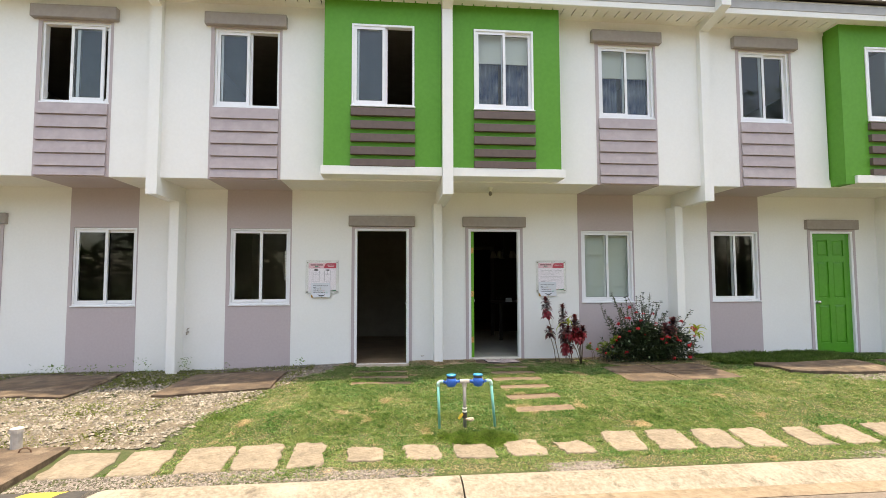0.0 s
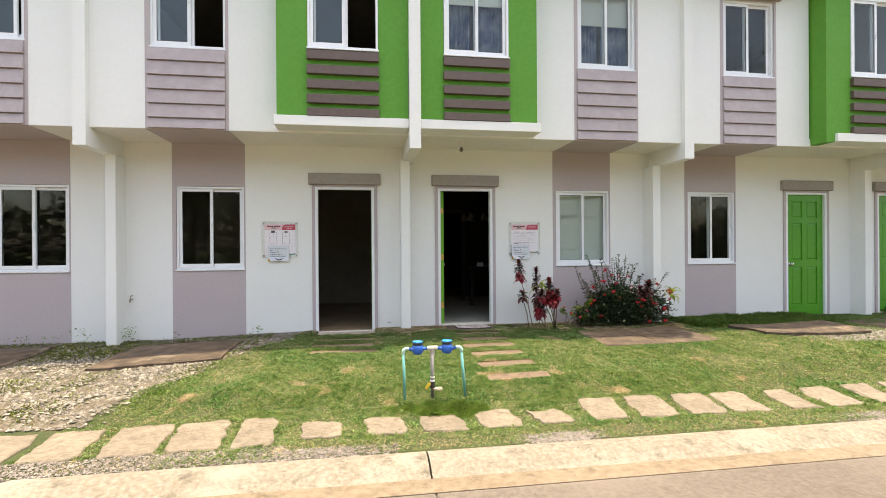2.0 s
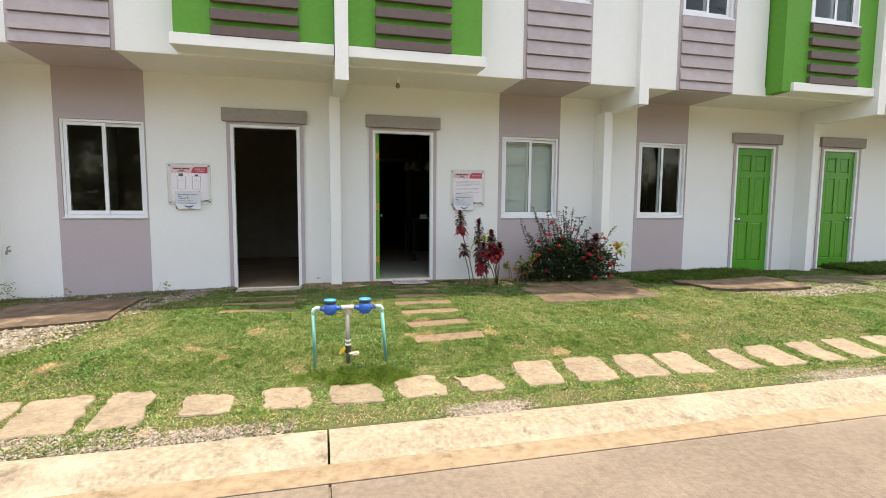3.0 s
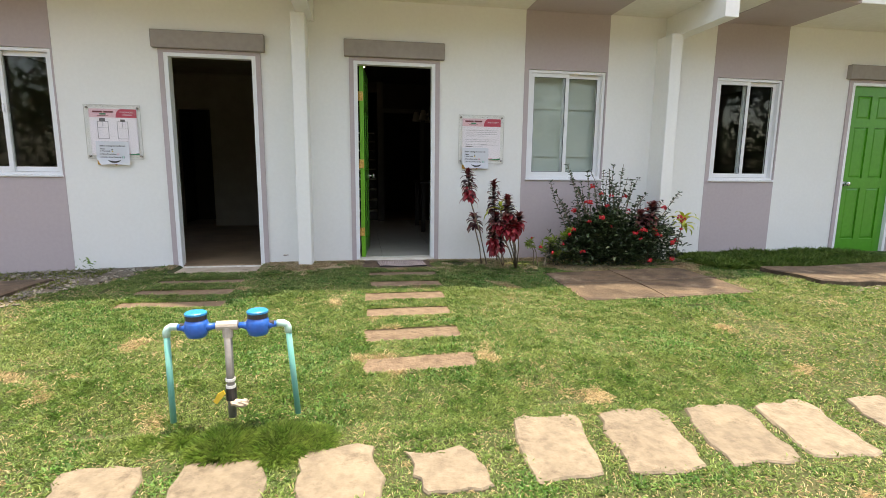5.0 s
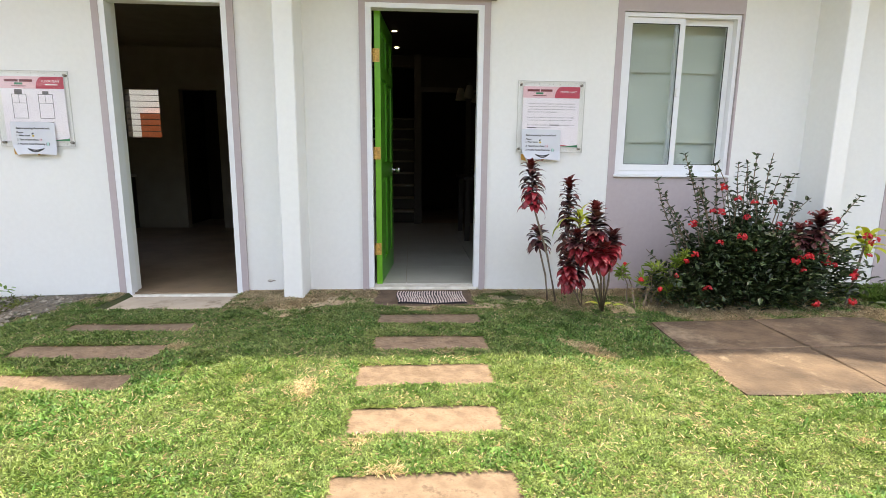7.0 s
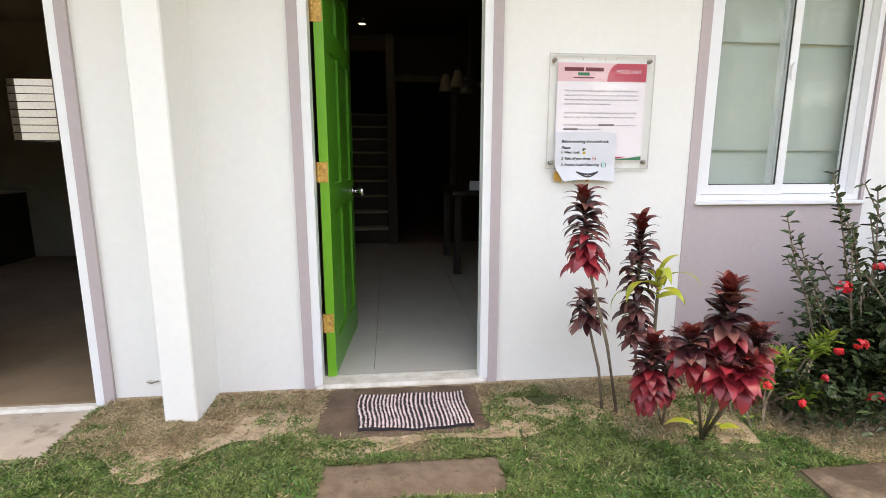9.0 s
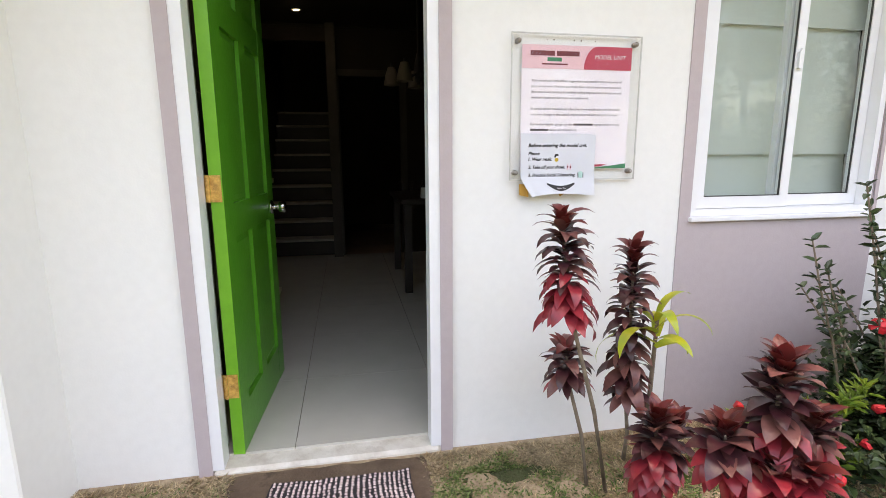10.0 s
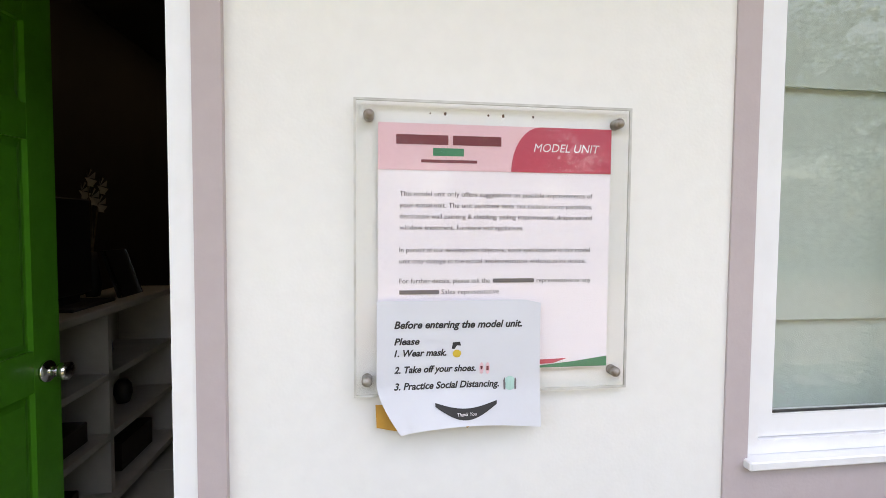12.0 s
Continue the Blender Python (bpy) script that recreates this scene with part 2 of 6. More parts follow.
CEMENT = mat("grey_cement_fitting", (0.45, 0.42, 0.38), (0.38, 0.35, 0.31), 30, 0.7, 0.2, 80)
DARKPL = mat("dark_plastic", (0.03, 0.03, 0.035), rough=0.4)
MAT_DARK = mat("black_yarn", (0.02, 0.018, 0.02), (0.03, 0.025, 0.03), 60, 0.95, 0.5, 120)
MAT_LIGHT = mat("pale_yarn", (0.66, 0.56, 0.53), (0.50, 0.38, 0.36), 50, 0.95, 0.5, 120)
BARK = mat("grey_bark", (0.27, 0.21, 0.15), (0.17, 0.125, 0.09), 30, 0.9, 0.4, 60)
TI_DARK = leafy("burgundy_leaf", (0.10, 0.022, 0.03), (0.045, 0.02, 0.022), 0.3, 0.4, 0.15, stain=(0.20, 0.13, 0.085), sscale=9, samt=0.35)
TI_RED = leafy("crimson_leaf", (0.44, 0.035, 0.05), (0.20, 0.025, 0.035), 0.3, 0.35, 0.22)
TI_TIP = leafy("red_tip_leaf", (0.19, 0.025, 0.025), (0.12, 0.025, 0.02), 0.35, 0.25, 0.2)
TI_YELLOW = leafy("yellow_green_leaf", (0.62, 0.58, 0.035), (0.36, 0.48, 0.05), 0.35, 0.3, 0.3)
TI_BROWN = leafy("brown_pink_leaf", (0.31, 0.12, 0.10), (0.15, 0.055, 0.05), 0.35, 0.4, 0.2)
CROTON = leafy("lime_leaf", (0.34, 0.42, 0.06), (0.14, 0.25, 0.04), 0.4, 0.3, 0.25)
SHRUB = leafy("dark_shrub_leaf", (0.032, 0.058, 0.024), (0.062, 0.092, 0.036), 0.34, 0.6, 0.2)
TREE_LEAF = leafy("tree_leaf", (0.022, 0.05, 0.012), (0.04, 0.07, 0.018), 0.5, 0.4, 0.15)
FLOWER = leafy("red_flower", (0.60, 0.02, 0.02), (0.48, 0.015, 0.03), 0.5, 0.2, 0.2)
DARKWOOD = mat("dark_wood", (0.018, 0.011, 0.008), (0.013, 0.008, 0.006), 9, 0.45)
WHITEWOOD = mat("white_painted_wood", (0.56, 0.52, 0.45), (0.5, 0.46, 0.4), 9, 0.55)
GLOW = lamp_mat("downlight_glow", (1.0, 0.82, 0.6), 9.0)
FROST = mat("frosted_shade", (0.2, 0.18, 0.15), rough=0.5)


# ---- helpers ----
def link_mesh(name, bm, material, parent=None, smooth=False):
    me = bpy.data.meshes.new(name)
    bm.normal_update()
    bm.to_mesh(me)
    bm.free()
    if smooth:
        me.polygons.foreach_set("use_smooth", [True] * len(me.polygons))
    for m in (material if isinstance(material, (list, tuple)) else [material]):
        me.materials.append(m)
    ob = new(name, me)
    if parent:
        ob.parent = parent
        ob.matrix_parent_inverse = parent.matrix_basis.inverted()
    return ob


def part(name, bm, material, parent, label="", smooth=False):
    ob = link_mesh(name, bm, material, parent, smooth)
    return tagged(ob, label) if label else ob


def thing(name, at, label, category, group="", kind=""):
    ob = new(name)
    ob.matrix_basis = Matrix.Translation(at)
    ob.empty_display_size = 0.1
    return tagged(ob, label, category, group, kind)


def box(x0, x1, y0, y1, z0, z1, bm=None, bevel=0.0):
    bm = bm or bmesh.new()
    vs = [bm.verts.new((x, y, z)) for x in (x0, x1) for y in (y0, y1) for z in (z0, z1)]
    fs = []
    for q in ((0, 1, 3, 2), (4, 6, 7, 5), (0, 4, 5, 1), (2, 3, 7, 6), (0, 2, 6, 4), (1, 5, 7, 3)):
        fs.append(bm.faces.new([vs[i] for i in q]))
    if bevel:
        es = {e for f in fs for e in f.edges}
        bmesh.ops.bevel(bm, geom=list(es), offset=bevel, segments=1, profile=0.5, affect="EDGES")
    return bm


def prism(pts, axis, a, b, bm=None):
    """Closed outline pts (two coordinates) drawn out along axis from a to b."""
    bm = bm or bmesh.new()
    def at(p, k):
        return (k, p[0], p[1]) if axis == "x" else (p[0], k, p[1]) if axis == "y" else (p[0], p[1], k)
    lo, hi = [bm.verts.new(at(p, a)) for p in pts], [bm.verts.new(at(p, b)) for p in pts]
    bm.faces.new(lo[::-1])
    bm.faces.new(hi)
    n = len(pts)
    for i in range(n):
        bm.faces.new((lo[i], lo[(i + 1) % n], hi[(i + 1) % n], hi[i]))
    bmesh.ops.recalc_face_normals(bm, faces=bm.faces[:])
    return bm


def tube(pts, radii, sides=10, bm=None, cap=True):
    """Round bar through pts with its radius at each."""
    bm = bm or bmesh.new()
    pts = [Vector(p) for p in pts]
    if not isinstance(radii, (list, tuple)):
        radii = [radii] * len(pts)
    rings = []
    for i, p in enumerate(pts):
        d = (pts[min(i + 1, len(pts) - 1)] - pts[max(i - 1, 0)]).normalized()
        u = d.orthogonal().normalized() if abs(d.z) > 0.9 else Vector((0, 0, 1)).cross(d).normalized()
        v = d.cross(u)
        rings.append([bm.verts.new(p + radii[i] * (math.cos(a) * u + math.sin(a) * v)) for a in (2 * math.pi * k / sides for k in range(sides))])
    for r, s in zip(rings, rings[1:]):
        off = min(range(sides), key=lambda k: (s[k].co - r[0].co).length)
        for k in range(sides):
            bm.faces.new((r[k], r[(k + 1) % sides], s[(k + 1 + off) % sides], s[(k + off) % sides]))
    if cap:
        bm.faces.new(rings[0][::-1])
        bm.faces.new(rings[-1])
    bmesh.ops.recalc_face_normals(bm, faces=bm.faces[:])
    return bm


def sheet(xs, zs, y0, y1, holes, bm=None):
    """Upright wall between y0 (front) and y1 through the grid xs, zs, with rectangular holes (x0, x1, z0, z1) cut through."""
    bm = bm or bmesh.new()
    gx = sorted({*xs, *(h[0] for h in holes), *(h[1] for h in holes)})
    gz_ = sorted({*zs, *(h[2] for h in holes), *(h[3] for h in holes)})
    gx = [x for x in gx if xs[0] <= x <= xs[-1]]
    gz_ = [z for z in gz_ if zs[0] <= z <= zs[-1]]
    solid = {}
    for i in range(len(gx) - 1):
        for k in range(len(gz_) - 1):
            cx, cz = (gx[i] + gx[i + 1]) / 2, (gz_[k] + gz_[k + 1]) / 2
            solid[i, k] = not any(h[0] < cx < h[1] and h[2] < cz < h[3] for h in holes)
    cache = {}
    def v(i, k, y):
        if (i, k, y) not in cache:
            cache[i, k, y] = bm.verts.new((gx[i], y, gz_[k]))
        return cache[i, k, y]
    for (i, k), s in solid.items():
        if not s:
            continue
        bm.faces.new((v(i, k, y0), v(i + 1, k, y0), v(i + 1, k + 1, y0), v(i, k + 1, y0)))
        bm.faces.new((v(i, k + 1, y1), v(i + 1, k + 1, y1), v(i + 1, k, y1), v(i, k, y1)))
        for di, dk, a, b in ((-1, 0, (i, k + 1), (i, k)), (1, 0, (i + 1, k), (i + 1, k + 1)), (0, -1, (i, k), (i + 1, k)), (0, 1, (i + 1, k + 1), (i, k + 1))):
            if not solid.get((i + di, k + dk), False):
                bm.faces.new((v(*a, y0), v(*a, y1), v(*b, y1), v(*b, y0)))
    bmesh.ops.recalc_face_normals(bm, faces=bm.faces[:])
    return bm


def structure(name, bm, material, label, category="", smooth=False):
    ob = link_mesh(name, bm, material, smooth=smooth)
    return tagged(ob, label, category or name.split("_")[0], kind="structure")


def step_curve(v, rows):
    for (a, p), (b, q) in zip(rows, rows[1:]):
        if v <= b:
            f = max(0, (v - a) / (b - a))
            return p + (q - p) * f
    return rows[-1][1]


YARD = ((3.3, -0.30), (3.88, -0.26), (3.9, -0.125), (4.5, -0.11), (4.75, -0.075), (5.1, 0.015), (5.8, 0.055), (6.5, 0.08), (8.0, 0.085))


def ground_z(x, y):
    z = step_curve(y, YARD)
    if y > 3.9:
        f = min(1, max(0, (-0.4 - x) / 2.0))
        z -= 0.075 * f * min(1, max(0, (y - 4.6) / 1.2))
        if 4.75 < y < 7.7 and not (1.1 < x < 2.05) and not (-0.75 < x < 0.45 and y > 5.3) and not (2.8 < x < 4.5 and y > 5.95):
            z += 0.02 * noise.noise(Vector((2.3 * x, 2.3 * y, 0.5))) + 0.018 * noise.noise(Vector((6 * x, 6 * y, 2.5)))
        z += 0.012 * math.sin(2.1 * x + 0.7 * y) * min(1, (y - 3.9) / 0.6) * (1 if y < 7.2 else 0.3)
    if -0.54 < x < 0.26 and y > 7.43:
        z -= 0.06
    return z


# ---- ground, road, kerb ----
PATH_R = [(1.285, 1.955, 7.03, 7.28), (1.29, 1.935, 6.62, 6.86), (1.245, 1.905, 6.225, 6.475), (1.25, 1.875, 5.86, 6.085), (1.235, 1.87, 5.44, 5.68), (1.225, 1.875, 5.055, 5.245)]
PATH_L = [(-0.50, 0.25, 7.0, 7.18), (-0.52, 0.26, 6.6, 6.83), (-0.5, 0.27, 6.27, 6.46), (-0.45, 0.2, 5.45, 5.62)]


def bed_z(x, y):
    """Soil level: the turf's foot, cut away under and round the path steps."""
    cut = any(a - 0.03 < x < b + 0.03 and c - 0.03 < y < d + 0.03 for a, b, c, d in PATH_R + PATH_L)
    return ground_z(x, y) - (0.04 if cut else 0.0)


bm = bmesh.new()
gx = [-400, -120, -40, -18] + [-12 + 0.2 * i for i in range(45)] + [-3 + 0.06 * i for i in range(200)] + [9 + 0.2 * i for i in range(26)] + [22, 50, 140, 400]
gy = [-400, -120, -40, -14, -6, 3.2, 3.4, 3.6, 3.8, 3.88, 3.9] + [3.95 + 0.05 * i for i in range(80)] + [8.2, 12, 14, 40, 120, 400]
rows = [[bm.verts.new((x, y, bed_z(x, y) if 3.3 < y < 8.1 else (-0.3 if y <= 3.3 else -0.02))) for x in gx] for y in gy]
for r, s in zip(rows, rows[1:]):
    for i in range(len(gx) - 1):
        bm.faces.new((r[i], r[i + 1], s[i + 1], s[i]))
structure("ground", bm, SOIL, "brown soil with thin green turf and bare patches", "ground", True)

road = thing("road", (0, 0, -0.18), "sunlit broom-finished concrete road beside a low kerb", "road", kind="structure")
for k in range(-4, 6):
    part("road_slab", box(0.53 + 4.5 * k + 0.006, 0.53 + 4.5 * (k + 1) - 0.006, -4.2, 3.437, -0.33, -0.172, bevel=0.002), ROAD, road)
# shallow brushed lines across the slabs
bm = bmesh.new()
rng = random.Random(4)
for k in range(620):
    x = -5 + 0.021 * k + rng.uniform(-0.006, 0.006)
    y1 = 3.43 - rng.uniform(0, 0.02)
    w = rng.uniform(0.003, 0.006)
    p = [(x, 1.2), (x + w, 1.2), (x + w + 0.02, y1), (x + 0.02, y1)]
    lo = [bm.verts.new((a, b, -0.171)) for a, b in p]
    mid = bm.verts.new(((p[0][0] + p[2][0]) / 2, (1.2 + y1) / 2, -0.1695))
    for i in range(4):
        bm.faces.new((lo[i], lo[(i + 1) % 4], mid))
part("broom_ridges", bm, ROAD, road, "fine brushed ridges in the concrete")
road.children[-1]["kind"] = "stuff"

KERB_OUT = ((3.9, -0.30), (3.9, -0.116), (3.85, -0.109), (3.79, -0.112), (3.735, -0.122), (3.69, -0.139), (3.65, -0.158), (3.61, -0.167), (3.60, -0.30))
kerb = thing("kerb", (0, 3.7, -0.12), "pale cream rounded concrete kerb with dark stains and open joints", "kerb", kind="structure")
for k in range(-5, 7):
    if k >= 0 or k < -3:
        a, b = 0.53 + 4.5 * k, 0.53 + 4.5 * (k + 1)
    else:
        continue
    part("kerb_stone", prism(KERB_OUT, "x", a + 0.006, b - 0.006), KERB, kerb)
part("kerb_stone", prism(KERB_OUT, "x", -2.02, 0.524), KERB, kerb)
for k in range(9):
    x = -2.02 - 0.24 * (k + 1)
    pts = [(y, z) for y, z in KERB_OUT]
    bm = prism(pts, "x", x, x + 0.24)
    for v in bm.verts:
        v.co.x += (v.co.y - 3.7) * 0.5
    part("kerb_stripe", bm, BLACK if k % 2 == 0 else YELLOW, kerb, "painted kerb stripe")
part("gutter", box(-24, 30, 3.4385, 3.615, -0.32, -0.1675, bevel=0.0015), GUTTER, kerb, "sandy concrete gutter strip")

# ---- the row of houses ----
WY, UY, GY = 7.87, 7.05, 6.79            # faces of the lower wall, the upper wall and the green bays
SOF, EAVE = 2.68, 5.10                   # undersides of the upper floor and of the roof
PARTY = [-7.0, -3.16, 0.735, 4.66, 8.25, 11.9]
PANELS = [(-4.63, -3.69), (-2.44, -1.495), (2.96, 3.89), (5.155, 6.055), (10.35, 11.28)]
LOW_WIN = [(a + 0.05, b - 0.016, 0.958, 2.095) for a, b in PANELS]
DOORS = [(-6.33, -5.58, 0.06), (-0.535, 0.25, 0.06), (1.215, 1.995, 0.11), (6.985, 7.715, 0.07), (8.74, 9.47, 0.09)]
DOOR_TOP = 2.10
UP_WIN = [(a + 0.05, b - 0.035, 3.67, 4.75) for a, b in PANELS]
BAYS = [(-0.89, 0.679), (0.831, 2.34), (6.62, 8.194), (8.346, 9.9)]
BAY_WIN = [(-0.53, 0.315, 3.64, 4.77), (1.125, 1.965, 3.64, 4.77), (7.02, 7.86, 3.64, 4.77), (8.7, 9.5, 3.64, 4.77)]

holes = LOW_WIN + [(a, b, -0.3, DOOR_TOP) for a, b, s in DOORS]
structure("wall_lower", sheet([-9, 13.5], [-0.3, SOF + 0.05], WY, WY + 0.15, holes), WALL, "off-white painted plaster wall of the ground floor, faintly stained", "wall")
holes = [h for h in UP_WIN] + [(b[0] - 0.02, b[1] + 0.02, 2.75, 5.05) for b in BAYS]
structure("wall_upper", sheet([-9, 13.5], [SOF + 0.004, EAVE + 0.3], UY, UY + 0.13, holes), WALL, "off-white painted plaster wall of the overhanging upper floor", "wall")
structure("soffit_overhang", box(-9, 13.5, UY + 0.004, WY + 0.1, SOF, SOF + 0.12), SOFFIT, "cream painted underside of the overhanging floor", "soffit")

# party walls: low piers, blades under the eave, raised fire walls with corbelled heads
PIERS = [-6.98, -3.085, 0.70, 4.51, 8.25, 11.8]          # middle of the low pier of each party wall
BLADES = [-6.98, -3.115, 0.755, 4.61, 8.27, 11.92]       # middle of the blade above it
for i, (px, bx) in enumerate(zip(PIERS, BLADES)):
    bay = i in (2, 4)
    fy = 6.69 if bay else 6.96
    out = [(WY + 0.1, 2.45), (fy, 2.45), (fy, 4.98), (6.44, 5.10), (6.44, 5.66), (6.6, 5.75), (11.4, 7.3), (11.4, 2.45)]
    structure("party_wall_%d" % (i + 1), prism(out, "x", bx - 0.07, bx + 0.07), WALL, "white painted fire wall blade between two houses", "wall")
    structure("pier_%d" % (i + 1), box(px - 0.066, px + 0.064, 7.60, WY + 0.02, -0.25, 2.46, bevel=0.006), WALL, "white painted plaster pier at the party wall", "pier")

# green bays
for i, (a, b) in enumerate(BAYS):
    w = BAY_WIN[i]
    bm = sheet([a, b], [2.82, EAVE + 0.1], GY, GY + 0.12, [w])
    for s0, s1 in ((a, a + 0.1), (b - 0.1, b)):
        box(s0, s1, GY + 0.12, UY + 0.1, 2.82, EAVE + 0.1, bm)
    bay = thing("bay_%d" % (i + 1), ((a + b) / 2, GY, 2.82), "bright green painted upper bay with brown slats and a white ledge", "bay", "green bays", "structure")
    part("bay_wall", bm, GREEN_WALL, bay)
    la, lb = (a - 0.03 if i in (0,) else a + (0.14 if i == 2 else 0)), (b + 0.04 if i == 1 else b)
    part("ledge", box(la, lb, GY - 0.045, UY + 0.02, 2.705, 2.82, bevel=0.004), WALL, bay, "white painted ledge")
    if i == 2:
        part("bay_cheek", box(a, la - 0.003, GY, UY + 0.02, 2.70, 2.819), GREEN_WALL, bay)
    for z0, z1 in ((3.50, 3.605), (3.325, 3.43), (3.15, 3.255), (2.975, 3.08), (2.822, 2.915)):
        part("slat", box(w[0] - 0.005, w[1] + 0.005, GY - 0.055, GY + 0.01, z0, z1, bevel=0.004), BROWN_SLAT, bay, "brown painted slat")

# mauve panels: ground wall, underside, upper wall with boards and lintel
for i, (a, b) in enumerate(PANELS):
    lw, uw = LOW_WIN[i], UP_WIN[i]
    pn = thing("wall_panel_%d" % (i + 1), ((a + b) / 2, WY, 0), "mauve painted wall strip round the windows of both floors", "panel", "mauve strips", "structure")
    part("lower_panel", sheet([a, b], [-0.2, SOF - 0.002], WY - 0.005, WY + 0.004, [lw]), MAUVE, pn)
    bm = bmesh.new()
    for x0, x1, z0, z1 in ((lw[0] - 0.002, lw[0] + 0.003, lw[2], lw[3]), (lw[1] - 0.003, lw[1] + 0.002, lw[2], lw[3])):
        box(x0, x1, WY + 0.002, WY + 0.14, z0, z1, bm)
    part("reveal", bm, MAUVE, pn)
    part("underside_panel", box(a, b, UY + 0.01, WY - 0.006, SOF - 0.005, SOF + 0.003), MAUVE, pn)
    part("upper_panel", sheet([a, b], [SOF - 0.004, 4.79], UY - 0.006, UY + 0.004, [uw]), MAUVE, pn)
    for z0, z1 in ((3.50, 3.64), (3.325, 3.488), (3.155, 3.313), (2.985, 3.143), (2.815, 2.973), (2.69, 2.803)):
        part("board", prism([(UY + 0.002, z0), (UY - 0.046, z0), (UY - 0.022, z1), (UY + 0.002, z1)], "x", a + 0.035, b - 0.035), MAUVE_BOARD, pn)
    part("lintel", box(a - 0.065, b + 0.065, UY - 0.085, UY + 0.01, 4.775, 4.945, bevel=0.006), TAUPE, pn, "taupe painted lintel")

# eave: soffit boards with vent slots, fascia, gutter, roof sheets
vents = []
for k in range(-26, 60):
    vents.append((k * 0.16, k * 0.16 + 0.016))
bm = bmesh.new()
xs = [-9] + [v for p in vents for v in p] + [13.5]
for k in range(0, len(xs) - 1):
    if k % 2 == 0:
        box(xs[k], xs[k + 1], 6.62, UY + 0.06, EAVE, EAVE + 0.02, bm)
    else:
        box(xs[k], xs[k + 1], 6.62, 6.74, EAVE, EAVE + 0.02, bm)
        box(xs[k], xs[k + 1], 6.93, UY + 0.06, EAVE, EAVE + 0.02, bm)
eave = thing("eave", (0, 6.6, EAVE), "white slotted eave soffit with pale fascia and grey gutter", "eave", kind="structure")
part("eave_soffit", bm, SOFFIT, eave)
# Dark sheet added above the slots in place of the unlit roof space.
part("eave_backing", box(-9, 13.5, 6.62, UY + 0.13, EAVE + 0.06, EAVE + 0.08), DARKPL, eave)
part("fascia", box(-9, 13.5, 6.595, 6.62, EAVE - 0.03, EAVE + 0.2, bevel=0.004), WALL, eave)
part("gutter", prism([(6.594, EAVE + 0.05), (6.585, EAVE + 0.055), (6.575, EAVE + 0.16), (6.594, EAVE + 0.17)], "x", -9, 13.5), FASCIA, eave)
for px in PARTY:
    # Unseen plate added above the eave; its outline casts the deep lawn shadow.
    part("flashing", prism([(px - 0.62, 6.5), (px - 0.02, 6.23), (px + 0.12, 6.3), (px + 0.22, 6.5), (px + 0.22, 6.62), (px - 0.62, 6.62)], "z", EAVE + 0.36, EAVE + 0.375), FASCIA, eave, "folded metal flashing at the party wall")
roof = thing("roof", (0, 9, 5.4), "brown ribbed metal roof", "roof", kind="structure")
bm = bmesh.new()
for k in range(92):
    x = -9 + 0.245 * k
    prism([(x, 0), (x + 0.06, 0.0), (x + 0.08, 0.03), (x + 0.11, 0.03), (x + 0.13, 0), (x + 0.245, 0), (x + 0.245, -0.01), (x, -0.01)], "y", 0, 5.2, bm)
bm.transform(Matrix.Translation((0, 6.5, EAVE + 0.22)) @ Matrix.Rotation(radians(17), 4, "X"))
part("roof_sheet", bm, ROOF, roof)

# rooms behind the wall, closed all round
for i in range(len(PARTY) - 1):
    a, b = PARTY[i] + 0.075, PARTY[i + 1] - 0.075
    model = i == 2
    bm = bmesh.new()
    box(a - 0.03, b + 0.03, 11.7, 11.8, -0.1, 8, bm)
    # Rooms other than the bare one get the near-black paint to look unlit.
    if not model and i != 1:
        structure("room_%d_back" % (i + 1), bm, UNLIT_BROWNROOM, "plain painted room wall", "wall")
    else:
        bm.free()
    structure("upper_floor_%d" % (i + 1), box(a - 0.02, b + 0.02, WY + 0.1, 11.7, 2.52, 2.70), DARKROOM if i == 1 else UNLIT_BROWNROOM, "plain painted ceiling of the ground-floor room", "ceiling")
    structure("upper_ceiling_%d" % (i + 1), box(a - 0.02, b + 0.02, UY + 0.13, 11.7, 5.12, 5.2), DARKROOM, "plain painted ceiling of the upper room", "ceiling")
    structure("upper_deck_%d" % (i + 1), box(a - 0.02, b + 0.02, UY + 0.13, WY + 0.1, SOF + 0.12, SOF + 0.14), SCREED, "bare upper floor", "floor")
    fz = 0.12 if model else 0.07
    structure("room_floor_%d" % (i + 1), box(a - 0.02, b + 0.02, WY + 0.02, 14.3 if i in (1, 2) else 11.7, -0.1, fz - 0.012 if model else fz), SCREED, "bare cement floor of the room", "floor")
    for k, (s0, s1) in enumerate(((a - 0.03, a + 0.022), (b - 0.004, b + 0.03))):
        structure("side_wall_%d%s" % (i + 1, "ab"[k]), box(s0, s1, WY + 0.15, 11.6 if (i, k) in ((1, 0), (0, 1)) else 14.3, -0.1, 2.52), DARKROOM if i == 1 else UNLIT_BROWNROOM, "plain painted side wall of the room", "wall")

# bare room: back wall with a louvred window and an open dark doorway
a, b = PARTY[1] + 0.075, PARTY[2] - 0.075
structure("room_2_rear", sheet([a, b], [-0.1, 2.52], 11.5, 11.62, [(-2.385, -1.94, 1.32, 1.97), (-1.67, -1.17, -0.2, 1.97)]), DARKROOM, "plain painted room wall with a louvred window", "wall")
structure("room_2_upper_rear", box(a, b, 11.7, 11.8, 2.52, 8), DARKROOM, "plain painted room wall", "wall")
